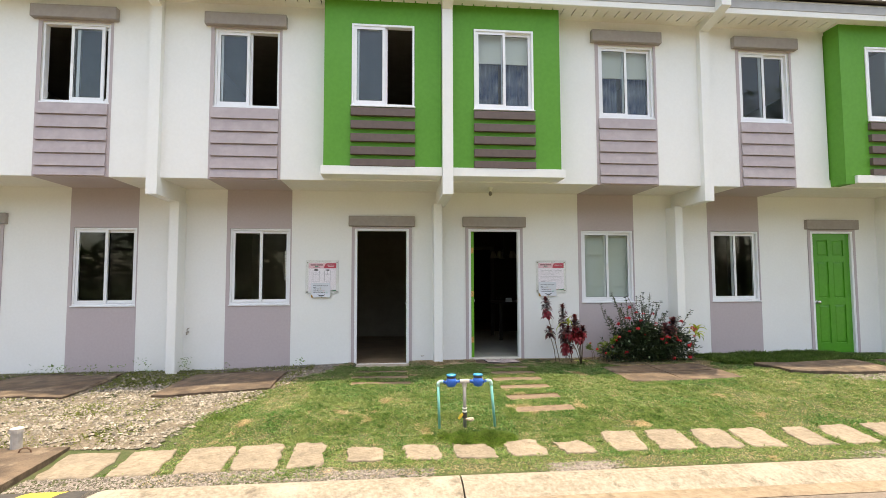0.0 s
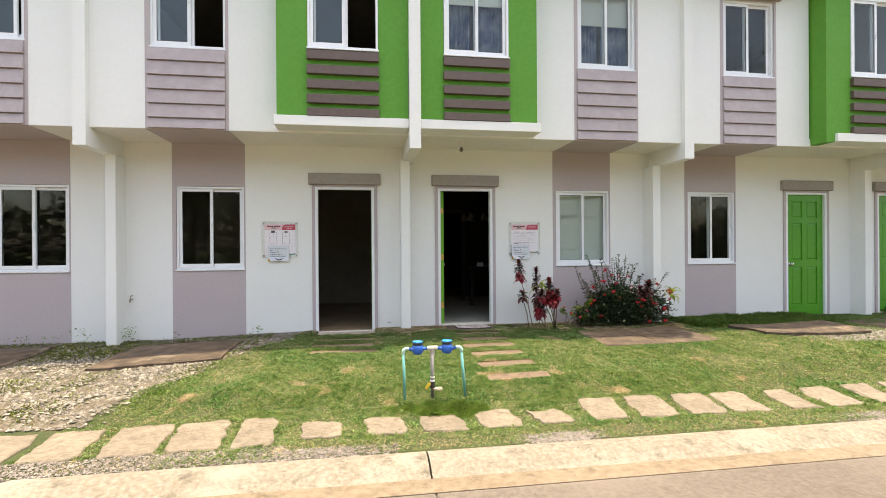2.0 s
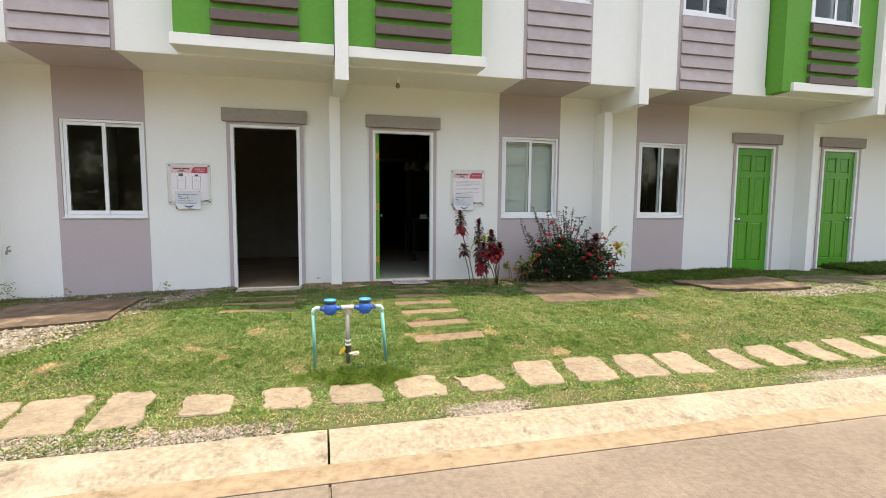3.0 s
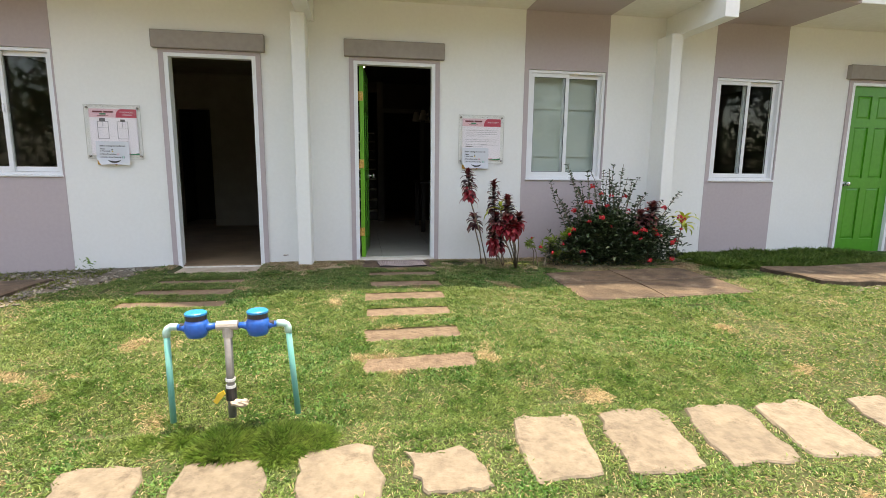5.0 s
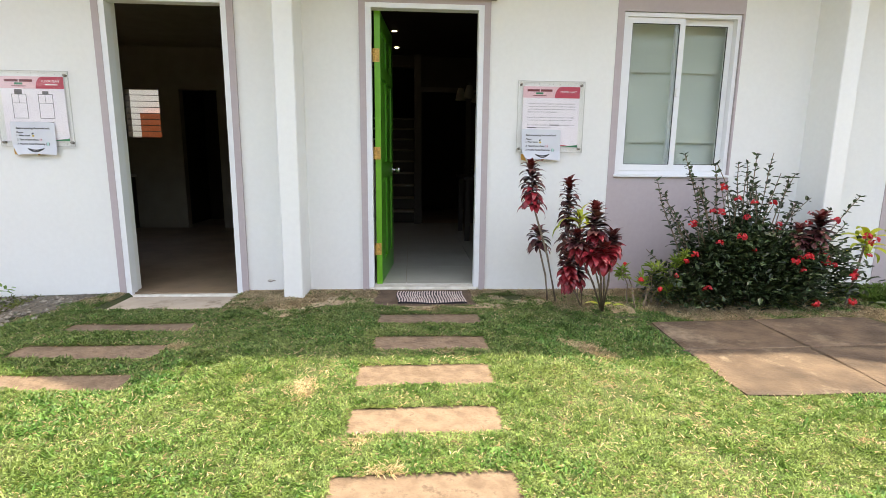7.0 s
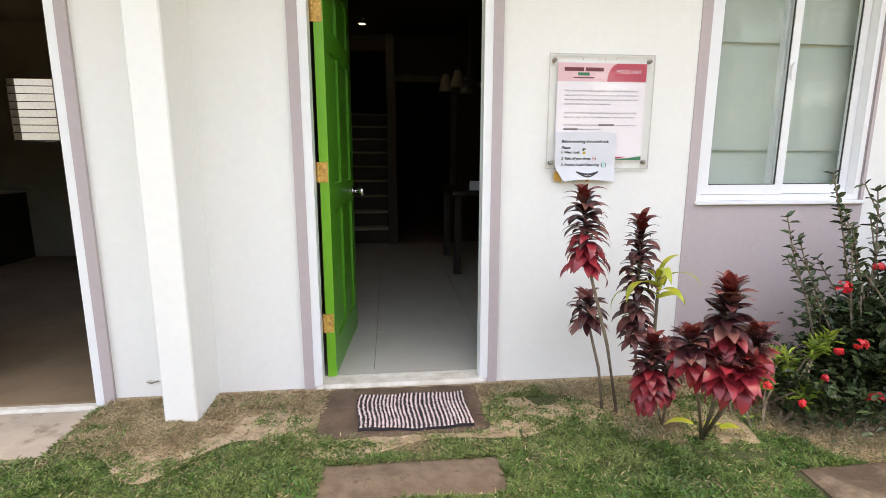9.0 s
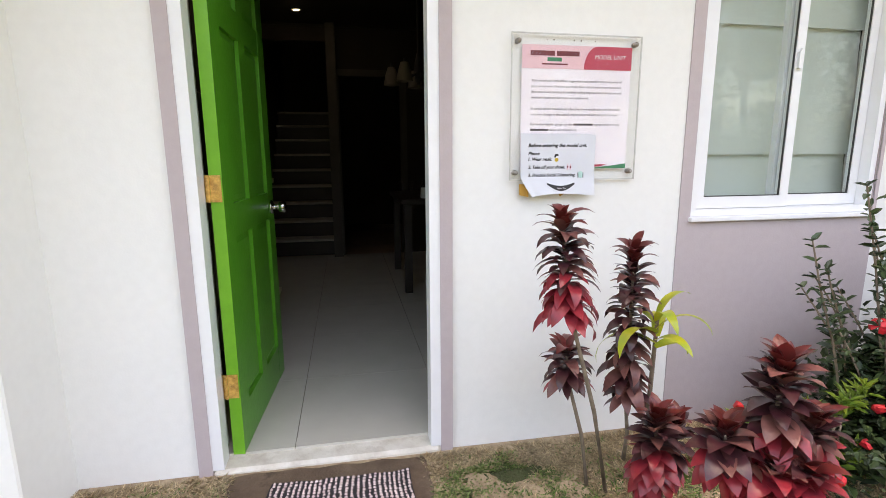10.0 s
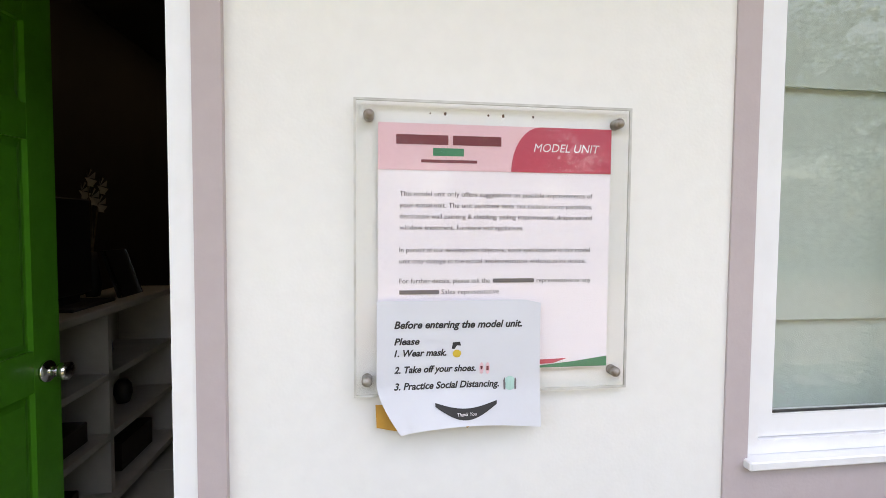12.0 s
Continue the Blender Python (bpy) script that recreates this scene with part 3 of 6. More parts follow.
# Unseen near-black shell added behind the doorway so it stays dark.
structure("room_2_closet", box(-1.85, -0.9, 12.6, 12.7, -0.1, 2.52), UNLIT_BROWNROOM, "added near-black wall keeping light out of the doorway", "wall")
structure("room_2_divider", box(-1.87, -1.79, 11.62, 12.6, -0.1, 2.52), UNLIT_BROWNROOM, "added near-black wall keeping light out of the doorway", "wall")
structure("room_2_closet_side", box(-0.98, -0.9, 11.62, 12.6, -0.1, 2.52), UNLIT_BROWNROOM, "added near-black wall keeping light out of the doorway", "wall")
structure("room_2_lid", box(-1.87, a + 4, 11.62, 12.7, 2.5, 2.56), UNLIT_BROWNROOM, "added near-black lid keeping light out of the doorway", "ceiling")
jal = thing("louvre_window", (-2.15, 11.55, 1.32), "louvred glass window with an orange wall seen behind it", "window")
for k in range(8):
    part("louvre", prism([(11.52, 1.335 + 0.08 * k), (11.526, 1.33 + 0.08 * k), (11.60, 1.40 + 0.08 * k), (11.594, 1.405 + 0.08 * k)], "x", -2.385, -1.94), glass("louvre_glass", (0.95, 0.96, 0.96), 1.3) if k == 0 else bpy.data.materials["louvre_glass"], jal)
# Dark bars stand in for the shaded gaps between the louvres.
for k in range(9):
    part("louvre_clip", box(-2.385, -1.94, 11.512, 11.519, 1.322 + 0.08 * k, 1.331 + 0.08 * k), GASKET, jal)
structure("neighbour_wall", box(-9, -1.9, 16.0, 16.2, -0.2, 4.2), WALL, "sunlit white neighbouring wall behind the louvres", "wall")
structure("neighbour_gate", box(-4.45, -3.7, 15.9, 15.995, 0.6, 2.0), mat("orange_paint", (0.36, 0.085, 0.02)), "orange painted board on the neighbouring wall", "panel")
cab = thing("sink_cabinet", (-2.7, 11.2, 0.07), "dark low sink cabinet against the room wall", "cabinet")
part("body", box(-3.05, -2.34, 10.95, 11.49, 0.07, 0.78, bevel=0.005), DARKWOOD, cab)
part("worktop", box(-3.06, -2.32, 10.92, 11.495, 0.783, 0.815, bevel=0.004), TAUPE, cab)

# furnished room
a, b = PARTY[2] + 0.075, PARTY[3] - 0.075
structure("room_3_rear", sheet([a, b], [-0.1, 2.52], 11.72, 11.82, [(a - 0.01, 1.545, -0.2, 2.36), (1.66, 2.3, -0.2, 2.02)]), UNLIT_BROWNROOM, "brown painted rear wall with a stair opening and a doorway", "wall")
structure("room_3_far", box(a, b, 14.2, 14.3, -0.1, 5), UNLIT_BROWNROOM, "near-black wall closing off the space behind the stairs", "wall")
# Unseen walls and lid added to stop light leaking into the stairwell.
structure("room_3_upper_rear", box(a - 0.03, b + 0.03, 11.70, 11.82, 2.5, 8), UNLIT_BROWNROOM, "plain dark wall of the upper room", "wall")
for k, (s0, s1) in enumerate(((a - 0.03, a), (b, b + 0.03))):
    structure("stairwell_wall_%s" % "ab"[k], box(s0, s1, 11.82, 14.3, 2.52, 5.1), UNLIT_BROWNROOM, "added near-black wall keeping light out of the stairwell", "wall")
structure("room_3_lid", box(a, b, 11.82, 14.3, 5.0, 5.1), UNLIT_BROWNROOM, "added near-black lid keeping light out of the stairwell", "ceiling")
# Grey lowered to near black: the dim room's shade is in this colour.
structure("stair_wall", box(1.545, 1.64, 11.60, 14.2, -0.1, 5), mat("grey_room_paint", (0.06, 0.052, 0.044)), "stair wall end, its grey darkened to look unlit", "wall")
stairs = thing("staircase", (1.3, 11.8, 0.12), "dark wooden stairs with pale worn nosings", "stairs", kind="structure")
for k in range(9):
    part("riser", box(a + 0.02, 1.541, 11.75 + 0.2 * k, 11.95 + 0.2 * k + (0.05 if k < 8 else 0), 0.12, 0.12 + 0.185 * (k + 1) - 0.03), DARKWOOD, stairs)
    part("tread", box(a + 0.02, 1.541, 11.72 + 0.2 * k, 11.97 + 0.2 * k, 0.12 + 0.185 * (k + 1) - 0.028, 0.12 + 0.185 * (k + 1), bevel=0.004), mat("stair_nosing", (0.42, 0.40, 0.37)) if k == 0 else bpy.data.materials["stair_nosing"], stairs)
structure("door_trim", sheet([1.66 - 0.018, 2.3 + 0.07], [0.12, 2.09], 11.70, 11.719, [(1.66, 2.3, 0.0, 2.02)]), bpy.data.materials["grey_room_paint"], "door trim, its grey darkened to look unlit", "trim")
tiles = thing("tiled_floor", (2.5, 9.5, 0.12), "large cream polished floor tiles with fine dark joints", "floor", kind="structure")
for i in range(8):
    for k in range(7):
        x0, y0 = 0.27 + 0.6 * i, 7.94 + 0.6 * k
        x0, x1 = max(a, x0), min(b, x0 + 0.597)
        y1 = min(11.72, y0 + 0.597)
        if x1 - x0 > 0.02:
            part("tile", box(x0, x1, y0, y1, 0.102, 0.12), TILE, tiles)
sh = thing("display_shelf", (1.05, 10.1, 0.12), "white painted open display shelf on bun feet", "shelf")
X0, X1, Y0, Y1 = a + 0.026, 1.14, 8.85, 10.12
part("top_board", box(X0, X1 + 0.02, Y0 - 0.02, Y1 + 0.02, 1.005, 1.04, bevel=0.004), WHITEWOOD, sh)
for z in (0.17, 0.44, 0.71):
    part("shelf_board", box(X0 + 0.01, X1 + (0.03 if z < 0.3 else 0), Y0 + 0.02, Y1 - 0.02, z, z + 0.028), WHITEWOOD, sh)
for y in (Y0, 9.38, Y1 - 0.03):
    part("upright", box(X0, X1, y, y + 0.03, 0.19, 1.003), WHITEWOOD, sh)
part("back_board", box(X0, X0 + 0.012, Y0, Y1, 0.19, 1.003), WHITEWOOD, sh)
for y in (Y0 + 0.06, Y1 - 0.08):
    for x in (X0 + 0.06, X1 - 0.04):
        part("foot", tube([(x, y, 0.12), (x, y, 0.14), (x, y, 0.172)], [0.03, 0.04, 0.03]), WHITEWOOD, sh)
tv = thing("television", (1.05, 8.9, 1.04), "black flat television standing on the shelf", "television")
part("screen", box(0.98, 1.02, 8.72, 9.5, 1.09, 1.51, bevel=0.006), DARKPL, tv)
part("stand", box(0.92, 1.1, 9.2, 9.54, 1.04, 1.055, bevel=0.004), DARKPL, tv)
part("neck", box(0.985, 1.01, 9.3, 9.42, 1.055, 1.1), DARKPL, tv)
ph = thing("picture_frame", (1.05, 9.72, 1.04), "dark leaning picture frame with a pale rim on the shelf", "frame")
part("frame", prism([(1.07, 1.04), (1.085, 1.04), (1.01, 1.27), (0.995, 1.27)], "y", 9.62, 9.84), DARKPL, ph)
for y in (9.62, 9.832):
    part("rim", prism([(1.087, 1.042), (1.091, 1.042), (1.016, 1.27), (1.012, 1.27)], "y", y, y + 0.008), CHROME, ph)
vs = thing("flower_vase", (0.92, 9.70, 1.04), "thin vase with pale dried flowers on the shelf", "vase")
part("vase", tube([(0.92, 9.70, 1.04), (0.92, 9.70, 1.1), (0.92, 9.70, 1.2), (0.92, 9.70, 1.26)], [0.03, 0.045, 0.03, 0.022]), DARKPL, vs, smooth=True)
for k in range(5):
    f = Vector((0.92 + 0.03 * math.sin(k * 2.2), 9.70 + 0.07 * math.cos(k * 2.2), 1.5 + 0.03 * k))
    part("stem", tube([(0.92, 9.70, 1.24), f], 0.003, 5), BARK, vs)
    bm = bmesh.new()
    for j in range(6):
        an = j * math.pi / 3
        c = bm.verts.new(f)
        bm.faces.new((c, bm.verts.new(f + Vector((0.01, 0.045 * math.cos(an), 0.045 * math.sin(an)))), bm.verts.new(f + Vector((0.02, 0.045 * math.cos(an + 0.8), 0.045 * math.sin(an + 0.8))))))
    part("blossom", bm, WHITEWOOD, vs)
for y, z, w, h, nm in ((9.55, 0.738, 0.16, 0.16, "jar"), (9.8, 0.468, 0.1, 0.12, "jar"), (9.15, 0.468, 0.3, 0.09, "storage_box"), (9.75, 0.198, 0.34, 0.14, "storage_box"), (9.1, 0.198, 0.25, 0.1, "storage_box")):
    t_ = thing(nm, (1.0, y, z), "dark glazed jar on a shelf board" if nm == "jar" else "dark red flat box on a shelf board", nm.replace("storage_", ""))
    if nm == "jar":
        part("pot", tube([(1.0, y, z), (1.0, y, z + h * 0.4), (1.0, y, z + h * 0.8), (1.0, y, z + h)], [w * 0.3, w * 0.45, w * 0.4, w * 0.22], 14), DARKPL, t_, smooth=True)
    else:
        part("carton", box(0.88, 1.09, y - w / 2, y + w / 2, z, z + h, bevel=0.004), DARKWOOD, t_)
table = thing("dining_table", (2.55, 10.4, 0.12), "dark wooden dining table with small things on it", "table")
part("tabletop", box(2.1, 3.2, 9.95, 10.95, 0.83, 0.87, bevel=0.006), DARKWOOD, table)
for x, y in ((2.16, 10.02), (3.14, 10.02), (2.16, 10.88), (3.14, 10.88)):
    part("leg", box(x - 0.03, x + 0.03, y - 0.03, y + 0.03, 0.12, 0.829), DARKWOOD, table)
card = thing("table_card", (2.3, 10.1, 0.87), "small white folded card standing on the table", "card")
part("card_face", prism([(10.06, 0.87), (10.10, 0.95), (10.105, 0.95), (10.15, 0.87)], "x", 2.28, 2.4), PAPER_W, card)
for k in range(3):
    g = thing("drinking_glass", (2.14 + 0.09 * k, 10.3, 0.87), "clear drinking glass on the table", "glass", "glasses on the table")
    part("bowl", tube([(2.14 + 0.09 * k, 10.3, 0.87), (2.14 + 0.09 * k, 10.3, 1.0)], [0.022, 0.03], 10, cap=False), CLEAR, g)
chan = thing("chandelier", (2.3, 10.3, 1.95), "dark iron chandelier with frosted glass shades", "chandelier")
part("rod", tube([(2.3, 10.3, 1.9), (2.3, 10.3, 2.52)], 0.008, 8), DARKPL, chan)
part("hub", tube([(2.3, 10.3, 1.76), (2.3, 10.3, 1.84), (2.3, 10.3, 1.93), (2.3, 10.3, 2.0)], [0.012, 0.035, 0.03, 0.012], 10), DARKPL, chan)
for k in range(5):
    an = 2 * math.pi * k / 5 + 0.3
    c, s = math.cos(an), math.sin(an)
    part("arm", tube([(2.3, 10.3, 1.86), (2.3 + 0.12 * c, 10.3 + 0.12 * s, 1.80), (2.3 + 0.22 * c, 10.3 + 0.22 * s, 1.87), (2.3 + 0.22 * c, 10.3 + 0.22 * s, 1.93)], 0.008, 6), DARKPL, chan)
    part("shade", tube([(2.3 + 0.22 * c, 10.3 + 0.22 * s, 1.90), (2.3 + 0.22 * c, 10.3 + 0.22 * s, 1.84), (2.3 + 0.22 * c, 10.3 + 0.22 * s, 1.76)], [0.03, 0.05, 0.065], 12, cap=False), FROST, chan, "frosted glass shade", True)
for y in (9.45, 10.35, 11.2):
    dl = thing("downlight", (1.31, y, 2.52), "small lit round ceiling downlight", "downlight", "ceiling downlights")
    part("bulb", tube([(1.31, y, 2.512), (1.31, y, 2.519)], 0.022, 14), GLOW, dl)
    part("rim", tube([(1.31, y, 2.515), (1.31, y, 2.5195)], [0.04, 0.045], 14), WHITEWOOD, dl)


# ---- windows ----
def pane_sash(parent, x0, x1, z0, z1, y, latch=0, up=False):
    s = part("sash", sheet([x0, x1], [z0, z1], y, y + 0.028, [(x0 + 0.038, x1 - 0.038, z0 + 0.045, z1 - 0.038)]), UPVC, parent)
    g = part("pane", box(x0 + 0.034, x1 - 0.034, y + 0.011, y + 0.016, z0 + 0.041, z1 - 0.034), MIRROR_GLASS if z0 > 3 else GLASS, s, "reflective grey glass pane")
    g.visible_shadow = False
    part("gasket", sheet([x0 + 0.034, x1 - 0.034], [z0 + 0.041, z1 - 0.034], y + 0.004, y + 0.010, [(x0 + 0.042, x1 - 0.042, z0 + 0.049, z1 - 0.042)]), GASKET, s)
    if latch:
        x = x0 + 0.025 if latch < 0 else x1 - 0.025
        zc = (z0 + z1) / 2 + 0.03
        part("latch", prism([(x - 0.008, zc - 0.03), (x + 0.008, zc - 0.03), (x + 0.008, zc + 0.03), (x + 0.002, zc + 0.045), (x - 0.008, zc + 0.03)], "y", y - 0.014, y - 0.0005), UPVC, s)


def window(n, x0, x1, z0, z1, y, opened="", dressing="", label=""):
    w = thing("window_%d" % n, ((x0 + x1) / 2, y, z0), label, "window", "sliding windows", "structure")
    f = 0.03
    part("window_frame", sheet([x0 + 0.004, x1 - 0.004], [z0 + 0.003, z1 - 0.003], y, y + 0.085, [(x0 + f, x1 - f, z0 + f, z1 - f)]), UPVC, w)
    part("window_sill", box(x0 - 0.008, x1 + 0.008, y - 0.03, y + 0.005, z0 - 0.016, z0 + 0.002, bevel=0.003), UPVC, w)
    xm = (x0 + x1) / 2
    a, b, c, d = x0 + f + 0.002, xm + 0.025, xm - 0.025, x1 - f - 0.002
    za, zb = z0 + f + 0.002, z1 - f - 0.002
    wd = b - a
    back, front = y + 0.046, y + 0.012
    if opened == "right":
        pane_sash(w, a, b, za, zb, front, 1)
        pane_sash(w, a + 0.03, b + 0.03, za, zb, back)
    elif opened == "left":
        pane_sash(w, c - 0.06, d - 0.06, za, zb, front, -1)
        pane_sash(w, c, d, za, zb, back)
    else:
        pane_sash(w, a, b, za, zb, front, 1)
        pane_sash(w, c, d, za, zb, back)
    if dressing == "blind":
        bl = thing("roman_blind", (xm, y + 0.14, z1), "pale grey-green roman blind lowered behind the window", "blind")
        zs_ = [z0 - 0.02, z0 + 0.245, z0 + 0.755, z1 + 0.03]
        for p, q in zip(zs_, zs_[1:]):
            part("fold", prism([(y + 0.122, p - 0.004), (y + 0.150, p), (y + 0.148, q + 0.01), (y + 0.142, q + 0.01)], "x", x0 + 0.01, x1 - 0.01), BLIND, bl)
    if dressing == "curtain":
        bl = thing("roller_blind", (xm, y + 0.12, z1), "cream roller blind half lowered behind the window", "blind", "half-lowered blinds")
        part("cloth", box(x0 + 0.01, x1 - 0.01, y + 0.115, y + 0.12, z1 - 0.42, z1 + 0.02), CREAM_BLIND, bl)
        part("bottom_bar", box(x0 + 0.01, x1 - 0.01, y + 0.110, y + 0.125, z1 - 0.44, z1 - 0.42), CREAM_BLIND, bl)
        cu = thing("curtain", (xm, y + 0.18, z0), "blue-grey pleated curtain behind the window", "curtain", "blue curtains")
        for s0, s1 in ((x0, xm - 0.04), (xm + 0.01, x1)):
            bm = bmesh.new()
            prev = None
            for k in range(41):
                x = s0 + (s1 - s0) * k / 40
                yy = y + 0.19 + 0.045 * math.sin(k * 0.95 + 2 * math.sin(k * 0.21))
                lo, hi = bm.verts.new((x, yy, z0 - 0.05)), bm.verts.new((x, yy * 0.3 + (y + 0.19) * 0.7, z1 + 0.02))
                if prev:
                    bm.faces.new((prev[0], lo, hi, prev[1]))
                prev = (lo, hi)
            part("drape", bm, CURTAIN, cu, smooth=True)
    return w


for i, h in enumerate(LOW_WIN):
    window(i + 1, *h, WY + 0.006, dressing="blind" if i == 2 else "", label="white framed sliding window, closed, " + ("with a pale blind behind it" if i == 2 else "dark inside"))
for i, h in enumerate(UP_WIN):
    window(i + 6, *h, UY + 0.02, opened=("left", "right", "", "", "")[i], dressing="curtain" if i == 2 else "", label="white framed upper sliding window, " + ("standing half open", "standing half open", "closed over blind and curtain", "closed, reflecting trees", "closed")[i])
for i, h in enumerate(BAY_WIN):
    window(i + 11, *h, GY - 0.012, opened="right" if i == 0 else "", dressing="curtain" if i == 1 else "", label="white framed sliding window in the green bay, " + ("standing half open", "closed over blind and curtain", "closed, reflecting trees", "closed")[i])


# ---- doors ----
def leaf(parent, w, h, t, knob_side):
    """Six-panel door leaf in its own coordinates: hinge at the origin, going along +x, face at y = 0 and y = t."""
    st, ml = 0.105, 0.085
    rails = [(0, 0.17), (0.80, 0.92), (1.52, 1.62), (h - 0.11, h)]
    bm = bmesh.new()
    for x0, x1 in ((0, st), (w - st, w)):
        box(x0, x1, 0, t, 0, h, bm)
    for z0, z1 in rails:
        box(st, w - st, 0.001, t - 0.001, z0, z1, bm)
    for (a0, z0), (z1, b1) in zip(rails, rails[1:]):
        box((w - ml) / 2, (w + ml) / 2, 0.001, t - 0.001, z0, z1, bm)
    objs = [("leaf_frame", bm)]
    for (a0, z0), (z1, b1) in zip(rails, rails[1:]):
        for x0, x1 in ((st, (w - ml) / 2), ((w + ml) / 2, w - st)):
            p = bmesh.new()
            box(x0, x1, t * 0.38, t * 0.62, z0, z1, p)
            m = 0.028
            for ya, yb in ((t * 0.38, t * 0.21), (t * 0.62, t * 0.79)):
                lo = [p.verts.new((x, ya, z)) for x, z in ((x0 + 0.008, z0 + 0.008), (x1 - 0.008, z0 + 0.008), (x1 - 0.008, z1 - 0.008), (x0 + 0.008, z1 - 0.008))]
                hi = [p.verts.new((x, yb, z)) for x, z in ((x0 + m, z0 + m), (x1 - m, z0 + m), (x1 - m, z1 - m), (x0 + m, z1 - m))]
                p.faces.new(hi)
                for k in range(4):
                    p.faces.new((lo[k], lo[(k + 1) % 4], hi[(k + 1) % 4], hi[k]))
            bmesh.ops.recalc_face_normals(p, faces=p.faces[:])
            objs.append(("door_panel", p))
    out = []
    for n, b_ in objs:
        out.append((n, b_, GREEN_DOOR))
    # Hinge edge strip in the brighter green, as if lit from outside.
    e = bmesh.new()
    box(-0.002, 0.0, 0.0, t, 0, h, e)
    out.append(("hinge_edge", e, LIT_GREEN_EDGE))
    zk = 0.85
    for s, y in ((-1, 0), (1, t)):
        k = tube([(w - 0.06, y, zk), (w - 0.06, y + s * 0.008, zk), (w - 0.06, y + s * 0.009, zk), (w - 0.06, y + s * 0.035, zk), (w - 0.06, y + s * 0.04, zk), (w - 0.06, y + s * 0.065, zk), (w - 0.06, y + s * 0.07, zk)], [0.032, 0.032, 0.013, 0.012, 0.024, 0.027, 0.016], 16)
        out.append(("door_knob", k, CHROME))
    return out


for i, (a, b, s) in enumerate(DOORS):
    shut = i in (0, 3, 4)
    label = ("green panelled door standing wide open inwards, " if not shut else "closed bright green six-panel door, ") + "white frame and mauve casing"
    d = thing("door_%d" % (i + 1), ((a + b) / 2, WY, s), label, "door", "front doors", "structure")
    c0, c1 = a - 0.065, b + 0.065
    part("casing", sheet([c0, c1], [-0.1, DOOR_TOP + 0.035], WY - 0.016, WY + 0.01, [(a - 0.02, b + 0.02, -0.2, DOOR_TOP + 0.003)]), MAUVE, d, "mauve painted casing")
    part("door_frame", sheet([a - 0.02, b + 0.02], [s, DOOR_TOP + 0.003], WY - 0.012, WY + 0.066, [(a + 0.018, b - 0.018, s - 0.1, DOOR_TOP - 0.03)]), UPVC, d, "white painted door frame")
    part("lintel", box(c0 - 0.045, c1 + 0.045, WY - 0.06, WY + 0.01, DOOR_TOP + 0.037, DOOR_TOP + 0.195, bevel=0.006), TAUPE, d, "taupe painted lintel")
    part("threshold", box(a - 0.02, b + 0.02, WY - 0.02, WY + 0.16, s - 0.14, s, bevel=0.012), CHIPPED, d, "white chipped threshold")
    w, h, t = b - a - 0.04, DOOR_TOP - 0.035 - s, 0.042
    if i == 2:
        m = Matrix.Translation((a + 0.033, WY + 0.072, s + 0.006)) @ Matrix.Rotation(radians(85.6), 4, "Z") @ Matrix.Diagonal((1, -1, 1, 1))
    elif i == 1:
        m = Matrix.Translation((b - 0.022, WY + 0.10, s + 0.006)) @ Matrix.Rotation(radians(84), 4, "Z") @ Matrix.Diagonal((1, -1, 1, 1))
    elif i == 4:
        m = Matrix.Translation((a + 0.02, WY + 0.03, s + 0.006))
    else:
        m = Matrix.Translation((b - 0.02, WY + 0.03, s + 0.006)) @ Matrix.Diagonal((-1, 1, 1, 1))
    lf = None
    for n, bm, mt in leaf(d, w, h, t, 1):
        bm.transform(m)
        bmesh.ops.recalc_face_normals(bm, faces=bm.faces[:])
        if lf is None:
            lf = part("leaf", bm, mt, d, "green painted panelled leaf")
        else:
            part(n, bm, mt, lf, "round chrome knob" if n == "door_knob" else "", smooth=n == "door_knob")
    if i == 2:
        for z in (0.27, 0.98, 1.66):
            bm = box(-0.005, -0.0025, 0.003, t - 0.004, z - 0.045, z + 0.045)
            for j in range(3):
                tube([(-0.008, 0.012 if j % 2 else 0.026, z - 0.03 + 0.03 * j), (-0.004, 0.012 if j % 2 else 0.026, z - 0.03 + 0.03 * j)], 0.004, 6, bm)
            tube([(-0.007, -0.003, z - 0.045), (-0.007, -0.003, z + 0.045)], 0.006, 8, bm)
            box(-0.0045, -0.0015, -0.014, -0.003, z - 0.045, z + 0.045, bm)
            bm.transform(m)
            bmesh.ops.recalc_face_normals(bm, faces=bm.faces[:])
            part("hinge", bm, BRASS, lf, "worn brass hinge")

# lamp holder under the overhang, taps at the pier
lh = thing("lamp_holder", (1.46, 7.4, SOF), "bare white lamp holder with bulb under the overhang", "lamp")
part("socket", tube([(1.46, 7.4, SOF), (1.46, 7.4, SOF - 0.02), (1.46, 7.4, SOF - 0.022), (1.46, 7.4, SOF - 0.06)], [0.04, 0.038, 0.022, 0.02], 14), SOFFIT, lh)
part("bulb", tube([(1.46, 7.4, SOF - 0.058), (1.46, 7.4, SOF - 0.085), (1.46, 7.4, SOF - 0.11), (1.46, 7.4, SOF - 0.125)], [0.014, 0.026, 0.026, 0.01], 14), FROST, lh, smooth=True)
